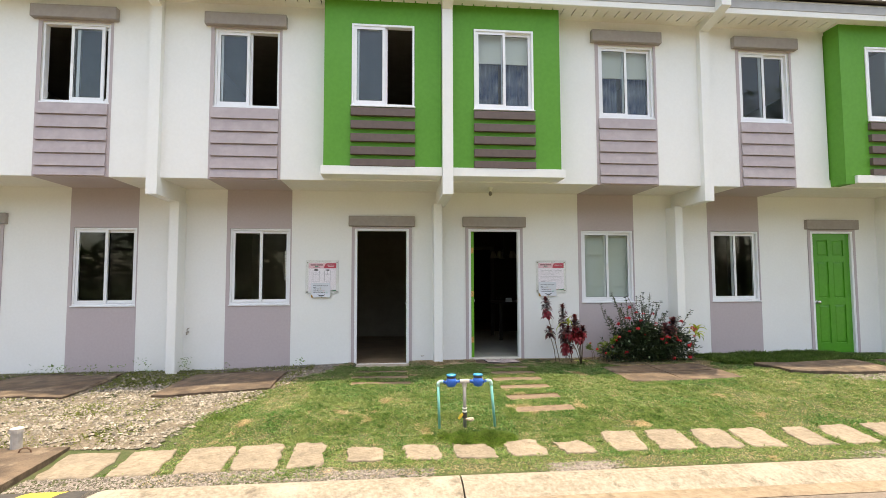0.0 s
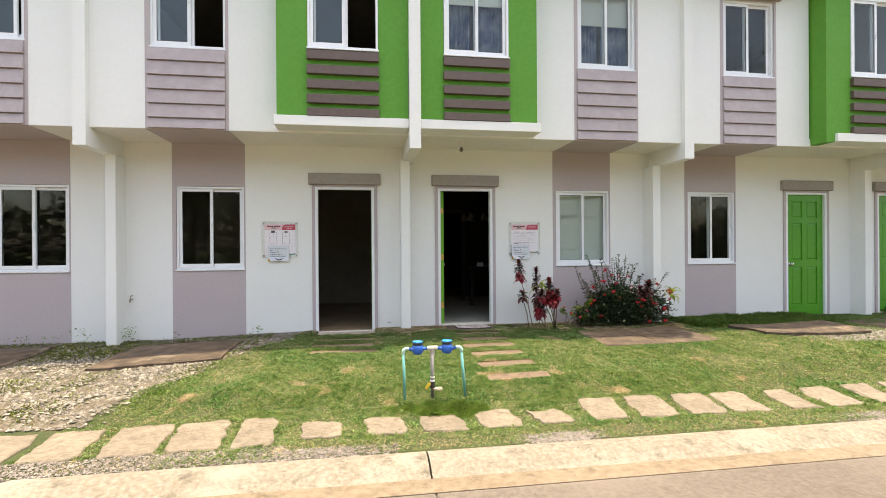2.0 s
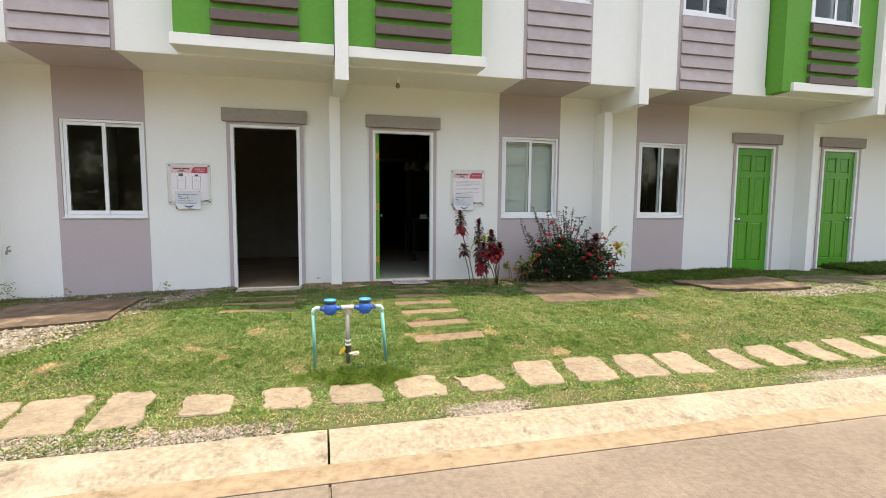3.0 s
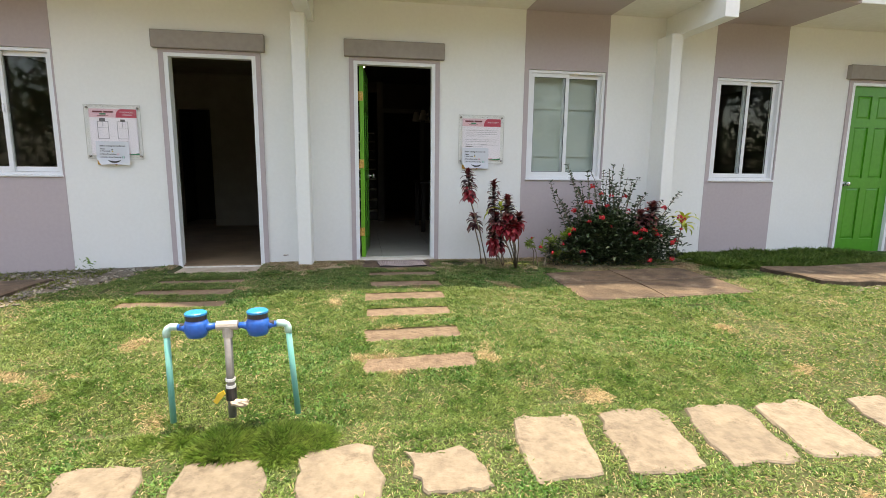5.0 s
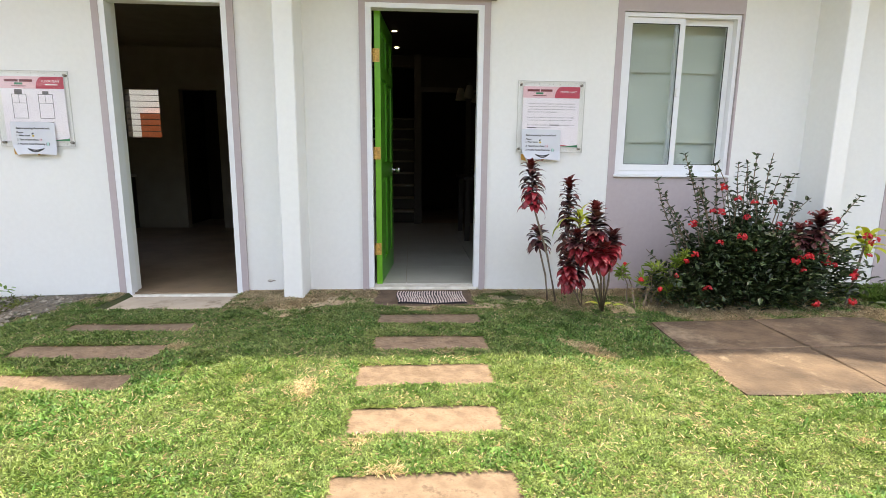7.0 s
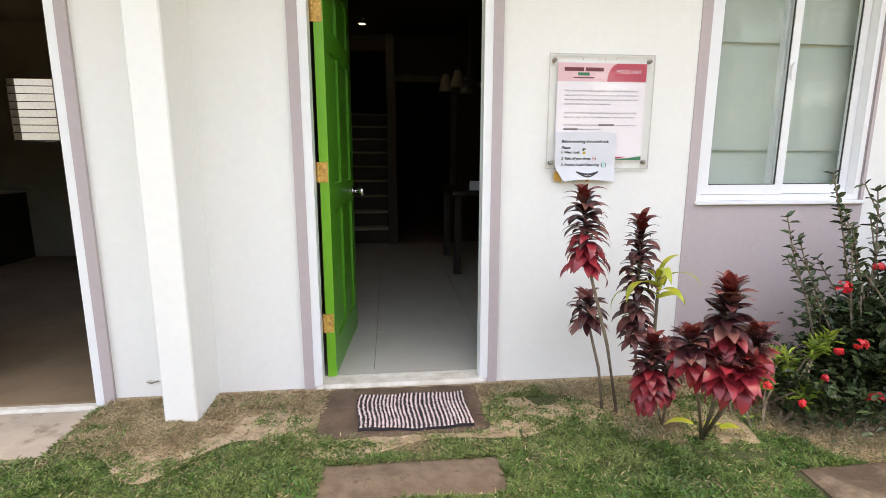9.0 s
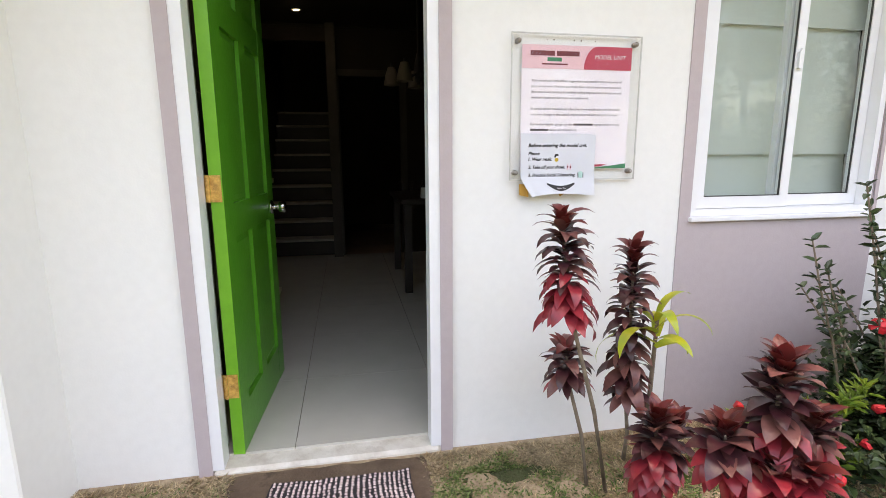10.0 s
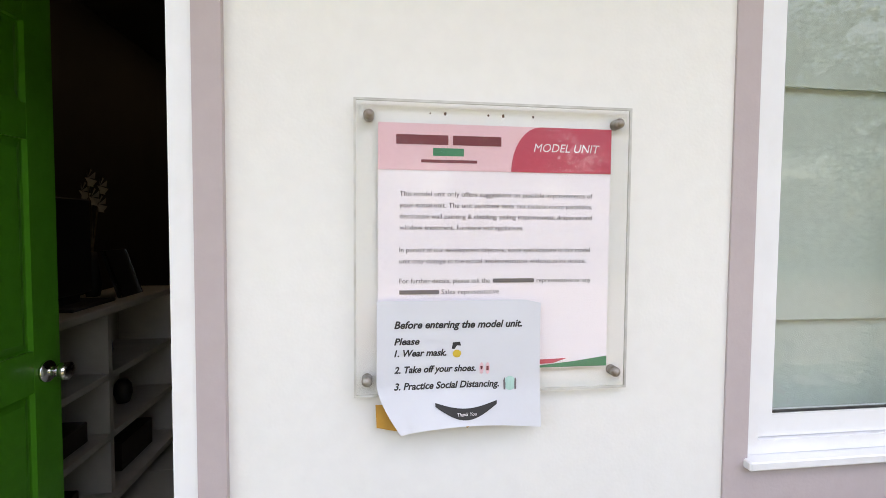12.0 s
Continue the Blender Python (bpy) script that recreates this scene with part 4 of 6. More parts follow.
for x, WT in ((-3.19, WY), (-2.95, WY)):
    tp = thing("wall_tap", (x, WT, 0.58), "small steel garden tap on the wall by the pier", "tap", "garden taps")
    part("pipe", tube([(x, WT + 0.01, 0.57), (x, WT - 0.07, 0.57), (x + 0.01, WT - 0.09, 0.54)], 0.011, 8), STEEL, tp)
    part("handle", tube([(x, WT - 0.05, 0.57), (x, WT - 0.05, 0.61), (x, WT - 0.05, 0.612), (x + 0.03, WT - 0.05, 0.63)], [0.007, 0.007, 0.009, 0.006], 8), STEEL, tp)


# ---- signs by the two open doors ----
def lettering(parent, text, x, z, width, height, y, material, shear=0.0, name="lettering", bold=0.0):
    """Flat letters with their left end at x, middle at height z."""
    cu = bpy.data.curves.new(name, "FONT")
    cu.body, cu.align_x, cu.align_y, cu.shear = text, "LEFT", "CENTER", shear
    cu.offset = bold
    cu.resolution_u = 4
    tmp = bpy.data.objects.new(name, cu)
    scene.collection.objects.link(tmp)
    me = bpy.data.meshes.new_from_object(tmp.evaluated_get(bpy.context.evaluated_depsgraph_get()))
    bpy.data.objects.remove(tmp)
    co = np.empty(len(me.vertices) * 3)
    me.vertices.foreach_get("co", co)
    co = co.reshape(-1, 3)
    lo, hi = co.min(0), co.max(0)
    sx = width / max(1e-6, hi[0] - lo[0])
    sz = height / 0.72
    out = np.stack([x + (co[:, 0] - lo[0]) * sx, np.full(len(co), y), z + co[:, 1] * sz], 1)
    me.vertices.foreach_set("co", out.ravel())
    me.update()
    me.materials.append(material)
    ob = new(name, me)
    ob.parent = parent
    ob.matrix_parent_inverse = parent.matrix_basis.inverted()
    return ob


def bar(parent, x0, x1, z, h, y, material, name="printed_bar"):
    return part(name, box(x0, x1, y, y + 0.0006, z - h / 2, z + h / 2), material, parent)


def note_bow(u, v):
    """How far the loose paper stands off the plate: creased across below its middle, its lower part lifting."""
    low = max(0.0, 0.34 - v) / 0.34
    return 0.020 * low ** 1.15 * (0.75 + 0.35 * math.sin(3.0 * u + 0.6)) + 0.0016 * math.sin(7 * u + 4 * v) + 0.009 * max(0, u - 0.86) / 0.14 * max(0, v - 0.7) + 0.004 * max(0, 0.1 - u) / 0.1


def curled_note(parent, x0, x1, z0, z1, y):
    """Loose paper, taped at the top and bowed out at its lower edge."""
    bm = bmesh.new()
    n, m = 32, 28
    g = []
    for i in range(n + 1):
        u = i / n
        col = []
        for k in range(m + 1):
            v = k / m
            low = max(0, 0.36 - v) / 0.36
            x = x0 + (x1 - x0) * u + 0.04 * (1 - u) ** 4 * low ** 1.5
            zz = z0 + (z1 - z0) * v + 0.010 * low * math.sin(math.pi * u) - 0.006 * max(0, u - 0.9) / 0.1 * v
            col.append(bm.verts.new((x, y - note_bow(u, v), zz)))
        g.append(col)
    for i in range(n):
        for k in range(m):
            bm.faces.new((g[i][k], g[i + 1][k], g[i + 1][k + 1], g[i][k + 1]))
    return part("note", bm, PAPER_W, parent, "loose white paper note curling at its foot", smooth=True)


def lay_on_note(ob, x0, x1, z0, z1, y, lift=0.0007):
    """Bends printed shapes onto the loose paper."""
    for v in ob.data.vertices:
        u, h = (v.co.x - x0) / (x1 - x0), (v.co.z - z0) / (z1 - z0)
        low = max(0, 0.36 - h) / 0.36
        h -= 0.010 * 1.15 * low * math.sin(math.pi * u) / (z1 - z0)
        v.co.y = y - note_bow(u, h) - lift - 0.0012 * low
    return ob


def sign(cx, model):
    x0, x1, z0, z1 = cx - 0.243, cx + 0.243, 1.112, 1.612
    sg = thing("notice_board", (cx, WY, 1.36), "acrylic notice with " + ("pink model unit print" if model else "pink floor plan print") + " and curled white note", "sign", "wall notices")
    y = WY - 0.012
    plate = part("acrylic_plate", box(x0, x1, y - 0.004, y - 0.001, z0, z1, bevel=0.001), CLEAR, sg, "clear acrylic plate with dusty edges")
    plate.visible_shadow = False
    px0, px1, pz0, pz1 = x0 + 0.040, x1 - 0.036, z0 + 0.038, z1 - 0.038
    part("print", box(px0, px1, y + 0.0015, y + 0.003, pz0, pz1), PAPER, sg, "pale pink printed sheet")
    hz = pz1 - 0.078
    f = y + 0.0005
    part("header", box(px0, px1, f, f + 0.0006, hz, pz1), PINK, sg, "pink header band")
    pts = [(px0 + 0.228, hz)] + [(px0 + 0.228 + 0.052 * (1 - math.cos(k * math.pi / 16)), hz + 0.078 * math.sin(k * math.pi / 16)) for k in range(1, 9)] + [(px1, pz1), (px1, hz)]
    part("header_flag", prism(pts, "y", f - 0.0007, f - 0.0002), CRIMSON, sg, "crimson header flag")
    bar(sg, px0 + 0.030, px0 + 0.118, pz1 - 0.027, 0.016, f - 0.0008, DKRED, "logo_bar")
    bar(sg, px0 + 0.126, px0 + 0.210, pz1 - 0.027, 0.016, f - 0.0008, DKRED, "logo_bar")
    bar(sg, px0 + 0.092, px0 + 0.145, pz1 - 0.047, 0.013, f - 0.0008, GREENINK, "logo_bar")
    bar(sg, px0 + 0.072, px0 + 0.168, pz1 - 0.0625, 0.005, f - 0.0008, DKRED, "address_bar")
    if model:
        lettering(sg, "MODEL UNIT", px0 + 0.268, pz1 - 0.036, 0.12, 0.0145, f - 0.0009, WHITEINK, 0.2)
        lines = [("This model unit only offers suggestions on possible improvements of", 1.456, 0.341), ("your actual unit. The unit purchase does not include room partitions,", 1.437, 0.341),
                 ("decorative wall painting & cladding, ceiling improvement, draperies and", 1.418, 0.341), ("window treatment, furniture and appliances.", 1.399, 0.216),
                 ("In pursuit of our development objective, some specifications in this model", 1.361, 0.338), ("unit may change in the actual implementation without prior notice.", 1.342, 0.331),
                 ("For further details, please ask the", 1.308, 0.157), ("Sales representative.", 1.289, 0.104)]
        for text, z, w in lines:
            ob = lettering(sg, text, px0 + 0.036 + (0.072 if text.startswith("Sales") else 0), z, w, 0.0085, f, GREYINK)
        bar(sg, px0 + 0.198, px0 + 0.272, 1.308, 0.007, f, GREYINK)
        lettering(sg, "representative or any", px0 + 0.277, 1.308, 0.1, 0.0085, f, GREYINK)
        bar(sg, px0 + 0.036, px0 + 0.104, 1.289, 0.007, f, GREYINK)
    else:
        lettering(sg, "FLOOR PLAN", px0 + 0.268, pz1 - 0.030, 0.115, 0.0145, f - 0.0009, WHITEINK, 0.2)
        bar(sg, px0 + 0.29, px0 + 0.37, pz1 - 0.052, 0.006, f - 0.0008, WHITEINK)
        for bx in (0.065, 0.235):
            u0, u1, w0, w1 = px0 + bx, px0 + bx + 0.095, 1.30, 1.46
            bm = bmesh.new()
            for q in ((u0, u1, w1 - 0.003, w1), (u0, u1, w0, w0 + 0.003), (u0, u0 + 0.003, w0, w1), (u1 - 0.003, u1, w0, w1), (u0, u1, w0 + 0.1, w0 + 0.102), (u0 + 0.045, u0 + 0.047, w0 + 0.1, w1), (u0 + 0.02, u0 + 0.07, w1, w1 + 0.03) if bx < 0.1 else (u0 + 0.03, u0 + 0.07, w1, w1 + 0.02)):
                box(q[0], q[1], f, f + 0.0006, q[2], q[3], bm)
            part("floor_plan", bm, GREYINK, sg, "grey line drawing of a floor plan")
            for k in range(3):
                bar(sg, u0 + 0.01, u1 - 0.01 - 0.015 * k, 1.275 - 0.015 * k, 0.004, f, GREYINK)
    # swoosh at the foot
    part("swoosh", prism([(px1 - 0.17, pz0 + 0.002), (px1, pz0 + 0.002), (px1, pz0 + 0.02), (px1 - 0.06, pz0 + 0.012)], "y", f, f + 0.0006), GREENINK, sg, "green printed swoosh")
    part("swoosh", prism([(px1 - 0.19, pz0 + 0.006), (px1 - 0.10, pz0 + 0.01), (px1 - 0.075, pz0 + 0.018), (px1 - 0.15, pz0 + 0.016)], "y", f - 0.0007, f - 0.0002), CRIMSON, sg, "red printed swoosh")
    for sx, sz in ((x0 + 0.025, z1 - 0.028), (x1 - 0.025, z1 - 0.028), (x0 + 0.022, z0 + 0.028), (x1 - 0.022, z0 + 0.03)):
        part("standoff", tube([(sx, WY + 0.004, sz), (sx, y - 0.009, sz), (sx, y - 0.014, sz)], [0.009, 0.009, 0.006], 14), STEEL, sg, "rusty steel fixing stud", True)
    rr = random.Random(7 + model)
    for k in range(9):
        sx, sz = rr.uniform(x0 + 0.03, x1 - 0.03), rr.choice((z1 - 0.017, z1 - 0.022, z0 + 0.02))
        r = rr.uniform(0.0012, 0.0035)
        part("dirt_speck", prism([(sx + r * math.cos(j * 1.047 + k) * rr.uniform(0.6, 1.2), sz + r * math.sin(j * 1.047 + k)) for j in range(6)], "y", y - 0.0049, y - 0.0042), IRON, sg)
    # the note
    dx = 0 if model else 0.045
    nx0, nx1, nz0, nz1 = x0 + 0.038 + dx, x0 + 0.321 + dx, 1.055, 1.276
    ny = y - 0.0105
    part("tape", prism([(nx0 - 0.002, nz0 + 0.045), (nx0 + 0.03, nz0 + 0.045), (nx0 + 0.035, nz0 - 0.002), (nx0 + 0.0, nz0 + 0.006)], "y", ny + 0.002, ny + 0.003), TAPE, sg, "peeling amber tape")
    part("tape", prism([(nx0 + 0.14, nz0 + 0.02), (nx0 + 0.19, nz0 + 0.02), (nx0 + 0.155, nz0 - 0.002)], "y", ny + 0.002, ny + 0.003), TAPE, sg)
    curled_note(sg, nx0, nx1, nz0, nz1, ny)
    tx = nx0 + 0.029
    prints = []
    for text, z, w, h in (("Before entering the model unit.", 1.2345, 0.221, 0.0125), ("Please", 1.2065, 0.043, 0.0115), ("1. Wear mask.", 1.1865, 0.089, 0.0115), ("2. Take off your shoes.", 1.1585, 0.14, 0.0115), ("3. Practice Social Distancing.", 1.1305, 0.181, 0.0115)):
        prints.append(lettering(sg, text, tx, z, w, h, ny, INK, 0.25, bold=0.03))
    prints.append(part("pictogram", prism([(tx + 0.107 + 0.0075 * math.cos(k * 0.6), 1.1845 + 0.007 * math.sin(k * 0.6)) for k in range(10)], "y", ny, ny + 0.0002), YELLOW, sg))
    prints.append(part("pictogram", prism([(tx + 0.098, 1.193), (tx + 0.103, 1.1925), (tx + 0.107, 1.199), (tx + 0.114, 1.198), (tx + 0.112, 1.205), (tx + 0.1, 1.204)], "y", ny, ny + 0.0002), INK, sg))
    for k in range(2):
        q = tx + 0.150 + 0.0105 * k
        prints.append(part("pictogram", prism([(q - 0.004 + 0.004 * (1 - math.cos(j * 0.785)), 1.158 + 0.011 * math.sin(j * 0.785)) for j in range(8)], "y", ny, ny + 0.0002), PINK, sg))
        prints.append(part("pictogram", prism([(q - 0.002, 1.154), (q + 0.002, 1.154), (q + 0.002, 1.162), (q - 0.002, 1.162)], "y", ny - 0.0004, ny - 0.0003), DKRED, sg))
    prints.append(part("pictogram", prism([(tx + 0.2 + 0.011 * math.cos(k * 0.6), 1.131 + 0.0125 * math.sin(k * 0.6)) for k in range(10)], "y", ny, ny + 0.0002), PALE_AQUA, sg))
    for q in (tx + 0.1905, tx + 0.2095):
        prints.append(part("pictogram", prism([(q - 0.0015, 1.120), (q + 0.0015, 1.120), (q + 0.002, 1.136), (q, 1.141), (q - 0.002, 1.136)], "y", ny - 0.0002, ny), GREYINK, sg))
    for ob in prints:
        lay_on_note(ob, nx0, nx1, nz0, nz1, ny)
    top, low = [], []
    for k in range(17):
        u = k / 16
        top.append((tx + 0.069 + 0.107 * u, 1.1035 - 0.011 * math.sin(math.pi * u)))
        low.append((tx + 0.069 + 0.107 * u, 1.0975 - 0.023 * math.sin(math.pi * u)))
    bm = bmesh.new()
    for k in range(16):
        bm.faces.new([bm.verts.new((q[0], ny, q[1])) for q in (low[k], low[k + 1], top[k + 1], top[k])])
    lay_on_note(part("smile_band", bm, INK, sg, "dark curved band"), nx0, nx1, nz0, nz1, ny, 0.0010)
    lay_on_note(lettering(sg, "Thank You", tx + 0.106, 1.0835, 0.034, 0.0055, ny, WHITEINK, 0.25), nx0, nx1, nz0, nz1, ny, 0.0016)
    # dusty rim of the plate
    for q in ((x0, x0 + 0.004, z0, z1), (x1 - 0.004, x1, z0, z1), (x0 + 0.004, x1 - 0.004, z0, z0 + 0.004), (x0 + 0.004, x1 - 0.004, z1 - 0.004, z1)):
        part("plate_edge", box(q[0], q[1], y - 0.0046, y - 0.0006, q[2], q[3]), DUST, sg, "dusty milled acrylic edge")
    return sg


sign(2.508, True)
sign(-1.035, False)

# ---- stepping stones, slabs and pads ----
rng = random.Random(12)


def rough_slab(name, quad, z, thick, material, jag=0.012, n=5, level=False):
    """Flat stone with a broken outline round the four corners of quad."""
    pts = []
    mx, my = sum(q[0] for q in quad) / 4, sum(q[1] for q in quad) / 4
    for (ax, ay), (bx, by) in zip(quad, quad[1:] + quad[:1]):
        for k in range(n):
            u = k / n
            cut = 0 if k else rng.uniform(0.1, 1.1) * jag / 0.2         # worn corner
            x, y = ax + (bx - ax) * u + rng.uniform(-jag, jag), ay + (by - ay) * u + rng.uniform(-jag, jag)
            pts.append((x + (mx - x) * cut, y + (my - y) * cut))
    bm = bmesh.new()
    cx, cy = sum(p[0] for p in pts) / len(pts), sum(p[1] for p in pts) / len(pts)
    zt = lambda x, y: z + (0 if level else (ground_z(x, y) - ground_z(cx, cy)) * 0.9)
    lo = [bm.verts.new((x, y, zt(x, y) - thick)) for x, y in pts]
    mi = [bm.verts.new((x, y, zt(x, y) - 0.008)) for x, y in pts]
    hi = [bm.verts.new((cx + (x - cx) * 0.965, cy + (y - cy) * 0.965, zt(x, y) + rng.uniform(-0.001, 0.001))) for x, y in pts]
    m = len(pts)
    for r, s in ((lo, mi), (mi, hi)):
        for k in range(m):
            bm.faces.new((r[k], r[(k + 1) % m], s[(k + 1) % m], s[k]))
    bm.faces.new(hi)
    bmesh.ops.recalc_face_normals(bm, faces=bm.faces[:])
    return link_mesh(name, bm, material)


STONES = [(-2.585, -2.16), (-2.08, -1.735), (-1.63, -1.255), (-1.215, -0.86), (-0.775, -0.515), (-0.335, -0.04), (0.135, 0.425), (0.55, 0.875), (1.0, 1.31), (1.44, 1.71),
          (1.895, 2.195), (2.295, 2.63), (2.73, 3.07), (3.12, 3.45), (3.645, 3.90), (4.015, 4.345), (4.48, 4.74), (4.87, 5.16), (5.35, 5.68), (5.83, 6.17), (6.35, 6.68), (6.85, 7.15), (7.3, 7.62), (7.8, 8.1)]
flat = []
for i, (a, b) in enumerate(STONES):
    far = (4.63 if i < 5 else 4.67) if not 4 < i < 10 else (4.52, 4.56, 4.58, 4.58, 4.50)[i - 5]
    near = 4.14 if i < 5 else 4.23
    sk = 0.06 if i >= 10 else -0.04
    q = [(a - sk / 2, near), (b - sk / 2, near), (b + sk / 2, far), (a + sk / 2, far)]
    ob = rough_slab("stepping_stone", q, ground_z((a + b) / 2, 4.4) + 0.014, 0.07, STONE, 0.016, 6)
    tagged(ob, "pale sandstone stepping stone set in the grass beside the kerb", "stone", "row of stepping stones")
    flat.append((a - 0.01, b + 0.01, near, far))
for a, b, c, d in PATH_R:
    ob = rough_slab("path_step", [(a, c), (b, c), (b, d), (a, d)], ground_z(1.5, (c + d) / 2) + (0.004 if c < 5.3 else -0.006), 0.08, STEP, 0.015, 9)
    tagged(ob, "weathered brown concrete slab step sunk in the lawn", "step", "path to the open door")
    flat.append((a, b, c, d))
for a, b, c, d in PATH_L:
    ob = rough_slab("path_step", [(a, c), (b, c), (b, d), (a, d)], ground_z(-0.1, (c + d) / 2) + (-0.004 if c > 6 else -0.012), 0.06, STEP, 0.015, 9)
    tagged(ob, "weathered brown concrete slab step half overgrown by the lawn", "step", "path to the bare house")
    if c > 6:
        flat.append((a, b, c, d))
ob = rough_slab("door_pad", [(-0.58, 7.4), (0.30, 7.4), (0.29, 7.84), (-0.57, 7.84)], 0.052, 0.12, PALE_STEP, 0.006, 5, True)
tagged(ob, "pale concrete pad before the bare doorway", "pad")
flat.append((-0.58, 0.30, 7.4, 7.87))
ob = rough_slab("door_pad", [(1.24, 7.42), (1.96, 7.42), (1.95, 7.84), (1.25, 7.84)], 0.094, 0.08, DAMP, 0.010, 9)
tagged(ob, "rough brown concrete pad before the open green door", "pad")
flat.append((1.24, 1.96, 7.42, 7.87))
for a, b, c, d, z in [(-2.70, -1.38, 6.2, 7.4, 0.06), (-5.0, -3.63, 6.2, 7.5, 0.055), (2.95, 4.42, 6.13, 7.08, 0.092), (5.15, 6.75, 6.25, 6.95, 0.10), (7.2, 9.2, 6.5, 7.1, 0.10)]:
    sl = tagged(rough_slab("concrete_cover", [(a, c), (b, c), (b - 0.03, d), (a + 0.03, d)], z, 0.11, SLAB, 0.006, 6), "brown stained flat concrete cover slab in the yard", "slab", "concrete covers")
    flat.append((a - 0.02, b + 0.02, c - 0.02, d + 0.02))
for a, b, c, d in [(2.93, 4.44, 6.6, 6.612), (3.62, 3.63, 6.12, 7.09), (4.44, 4.52, 6.2, 7.15)]:
    j = tagged(rough_slab("slab_edging", [(a, c), (b, c), (b, d), (a, d)], 0.0965, 0.05, STEP, 0.002, 6), "thin raised concrete edging of the cover slab", "edging", "slab edgings")
mh = thing("manhole_cover", (-3.2, 4.4, -0.1), "brown concrete corner cover with an iron lifting ring", "cover")
part("cover_slab", prism([(-4.2, 3.93), (-2.62, 3.93), (-2.66, 4.74), (-4.2, 4.74)], "z", -0.2, -0.07), SLAB, mh)
part("lifting_ring", tube([(-2.93 + 0.05 * math.cos(k * 0.6), 4.62, -0.075 + 0.045 * max(0, math.sin(k * 0.6))) for k in range(6)], 0.006, 6), IRON, mh, "rusty iron ring")
flat.append((-4.2, -2.62, 3.9, 4.75))
pp = thing("pipe_stub", (-3.08, 4.74, -0.1), "weathered grey plastic pipe stub with a cap", "pipe")
part("pipe", tube([(-3.08, 4.74, -0.15), (-3.08, 4.74, 0.085)], 0.042, 18), CEMENT, pp, smooth=False)
part("cap", tube([(-3.08, 4.74, 0.06), (-3.08, 4.74, 0.092), (-3.08, 4.74, 0.098)], [0.049, 0.049, 0.042], 18), CEMENT, pp)

# door mat: woven yarn bars
dm = thing("door_mat", (1.63, 7.6, 0.098), "black and pale striped woven yarn door mat before the door", "mat")
bl = bmesh.new()
mx0, mx1, my0, my1 = 1.41, 1.885, 7.455, 7.745
rng = random.Random(5)


def mat_point(u, v, z=0.0):
    """Point of the soft mat, with bowed edges and shallow ripples."""
    x = mx0 + (mx1 - mx0) * u + 0.010 * math.sin(5.2 * v + 1.0) * (1 - 0.6 * u) + 0.004 * math.sin(11 * u)
    y = my0 + (my1 - my0) * v + 0.008 * math.sin(4.5 * u + 2.0) + 0.003 * math.sin(23 * u + 4 * v)
    return Vector((x, y, 0.097 + z + 0.003 * math.sin(9 * u + 3 * v) + 0.003))


bm = bmesh.new()
grid = [[[bm.verts.new(mat_point(i / 30, k / 20, dz)) for k in range(21)] for i in range(31)] for dz in (0.007, -0.004)]
for i in range(30):
    for k in range(20):
        for q, g in enumerate(grid):
            bm.faces.new((g[i][k], g[i + 1][k], g[i + 1][k + 1], g[i][k + 1]))
for i in range(30):
    for k in (0, 20):
        bm.faces.new((grid[0][i][k], grid[0][i + 1][k], grid[1][i + 1][k], grid[1][i][k]))
for k in range(20):
    for i in (0, 30):
        bm.faces.new((grid[0][i][k], grid[0][i][k + 1], grid[1][i][k + 1], grid[1][i][k]))
bmesh.ops.recalc_face_normals(bm, faces=bm.faces[:])
part("mat_body", bm, MAT_DARK, dm, "black yarn ground")
for i in range(27):
    for k in range(20):
        u, v = (i + 0.5) / 27, (k + 0.5) / 20
        p = mat_point(u + rng.uniform(-0.004, 0.004), v + rng.uniform(-0.006, 0.006), 0.0065)
        w, h = 0.0055 * rng.uniform(0.75, 1.2), 0.0062 * rng.uniform(0.7, 1.15)
        vv = [bl.verts.new(p + Vector(q)) for q in ((-w, -h * 0.6, 0), (0, -h, 0), (w, -h * 0.6, 0), (w, h * 0.6, 0), (0, h, 0), (-w, h * 0.6, 0), (0, -h * 0.3, 0.006), (0, h * 0.3, 0.006))]
        for f in ((0, 1, 6), (1, 2, 6), (2, 3, 7, 6), (3, 4, 7), (4, 5, 7), (5, 0, 6, 7)):
            bl.faces.new([vv[q] for q in f])
part("yarn_knots", bl, MAT_LIGHT, dm, "rows of pale yarn knots", smooth=True)
dm.children[-1]["kind"] = "stuff"

# ---- water meters ----
wm = thing("water_meter_stand", (0.70, 4.76, 0.02), "pair of blue water meters on aqua pipes standing in the lawn", "water meter")
ym, zt = 4.76, 0.385
part("riser_pipe", tube([(0.455, ym - 0.02, -0.02), (0.447, ym, zt - 0.02)], 0.0125, 12), AQUA, wm, "aqua plastic pipe", True)
part("riser_pipe", tube([(0.965, ym - 0.01, -0.02), (0.935, ym, zt - 0.02)], 0.0125, 12), AQUA, wm, "aqua plastic pipe", True)
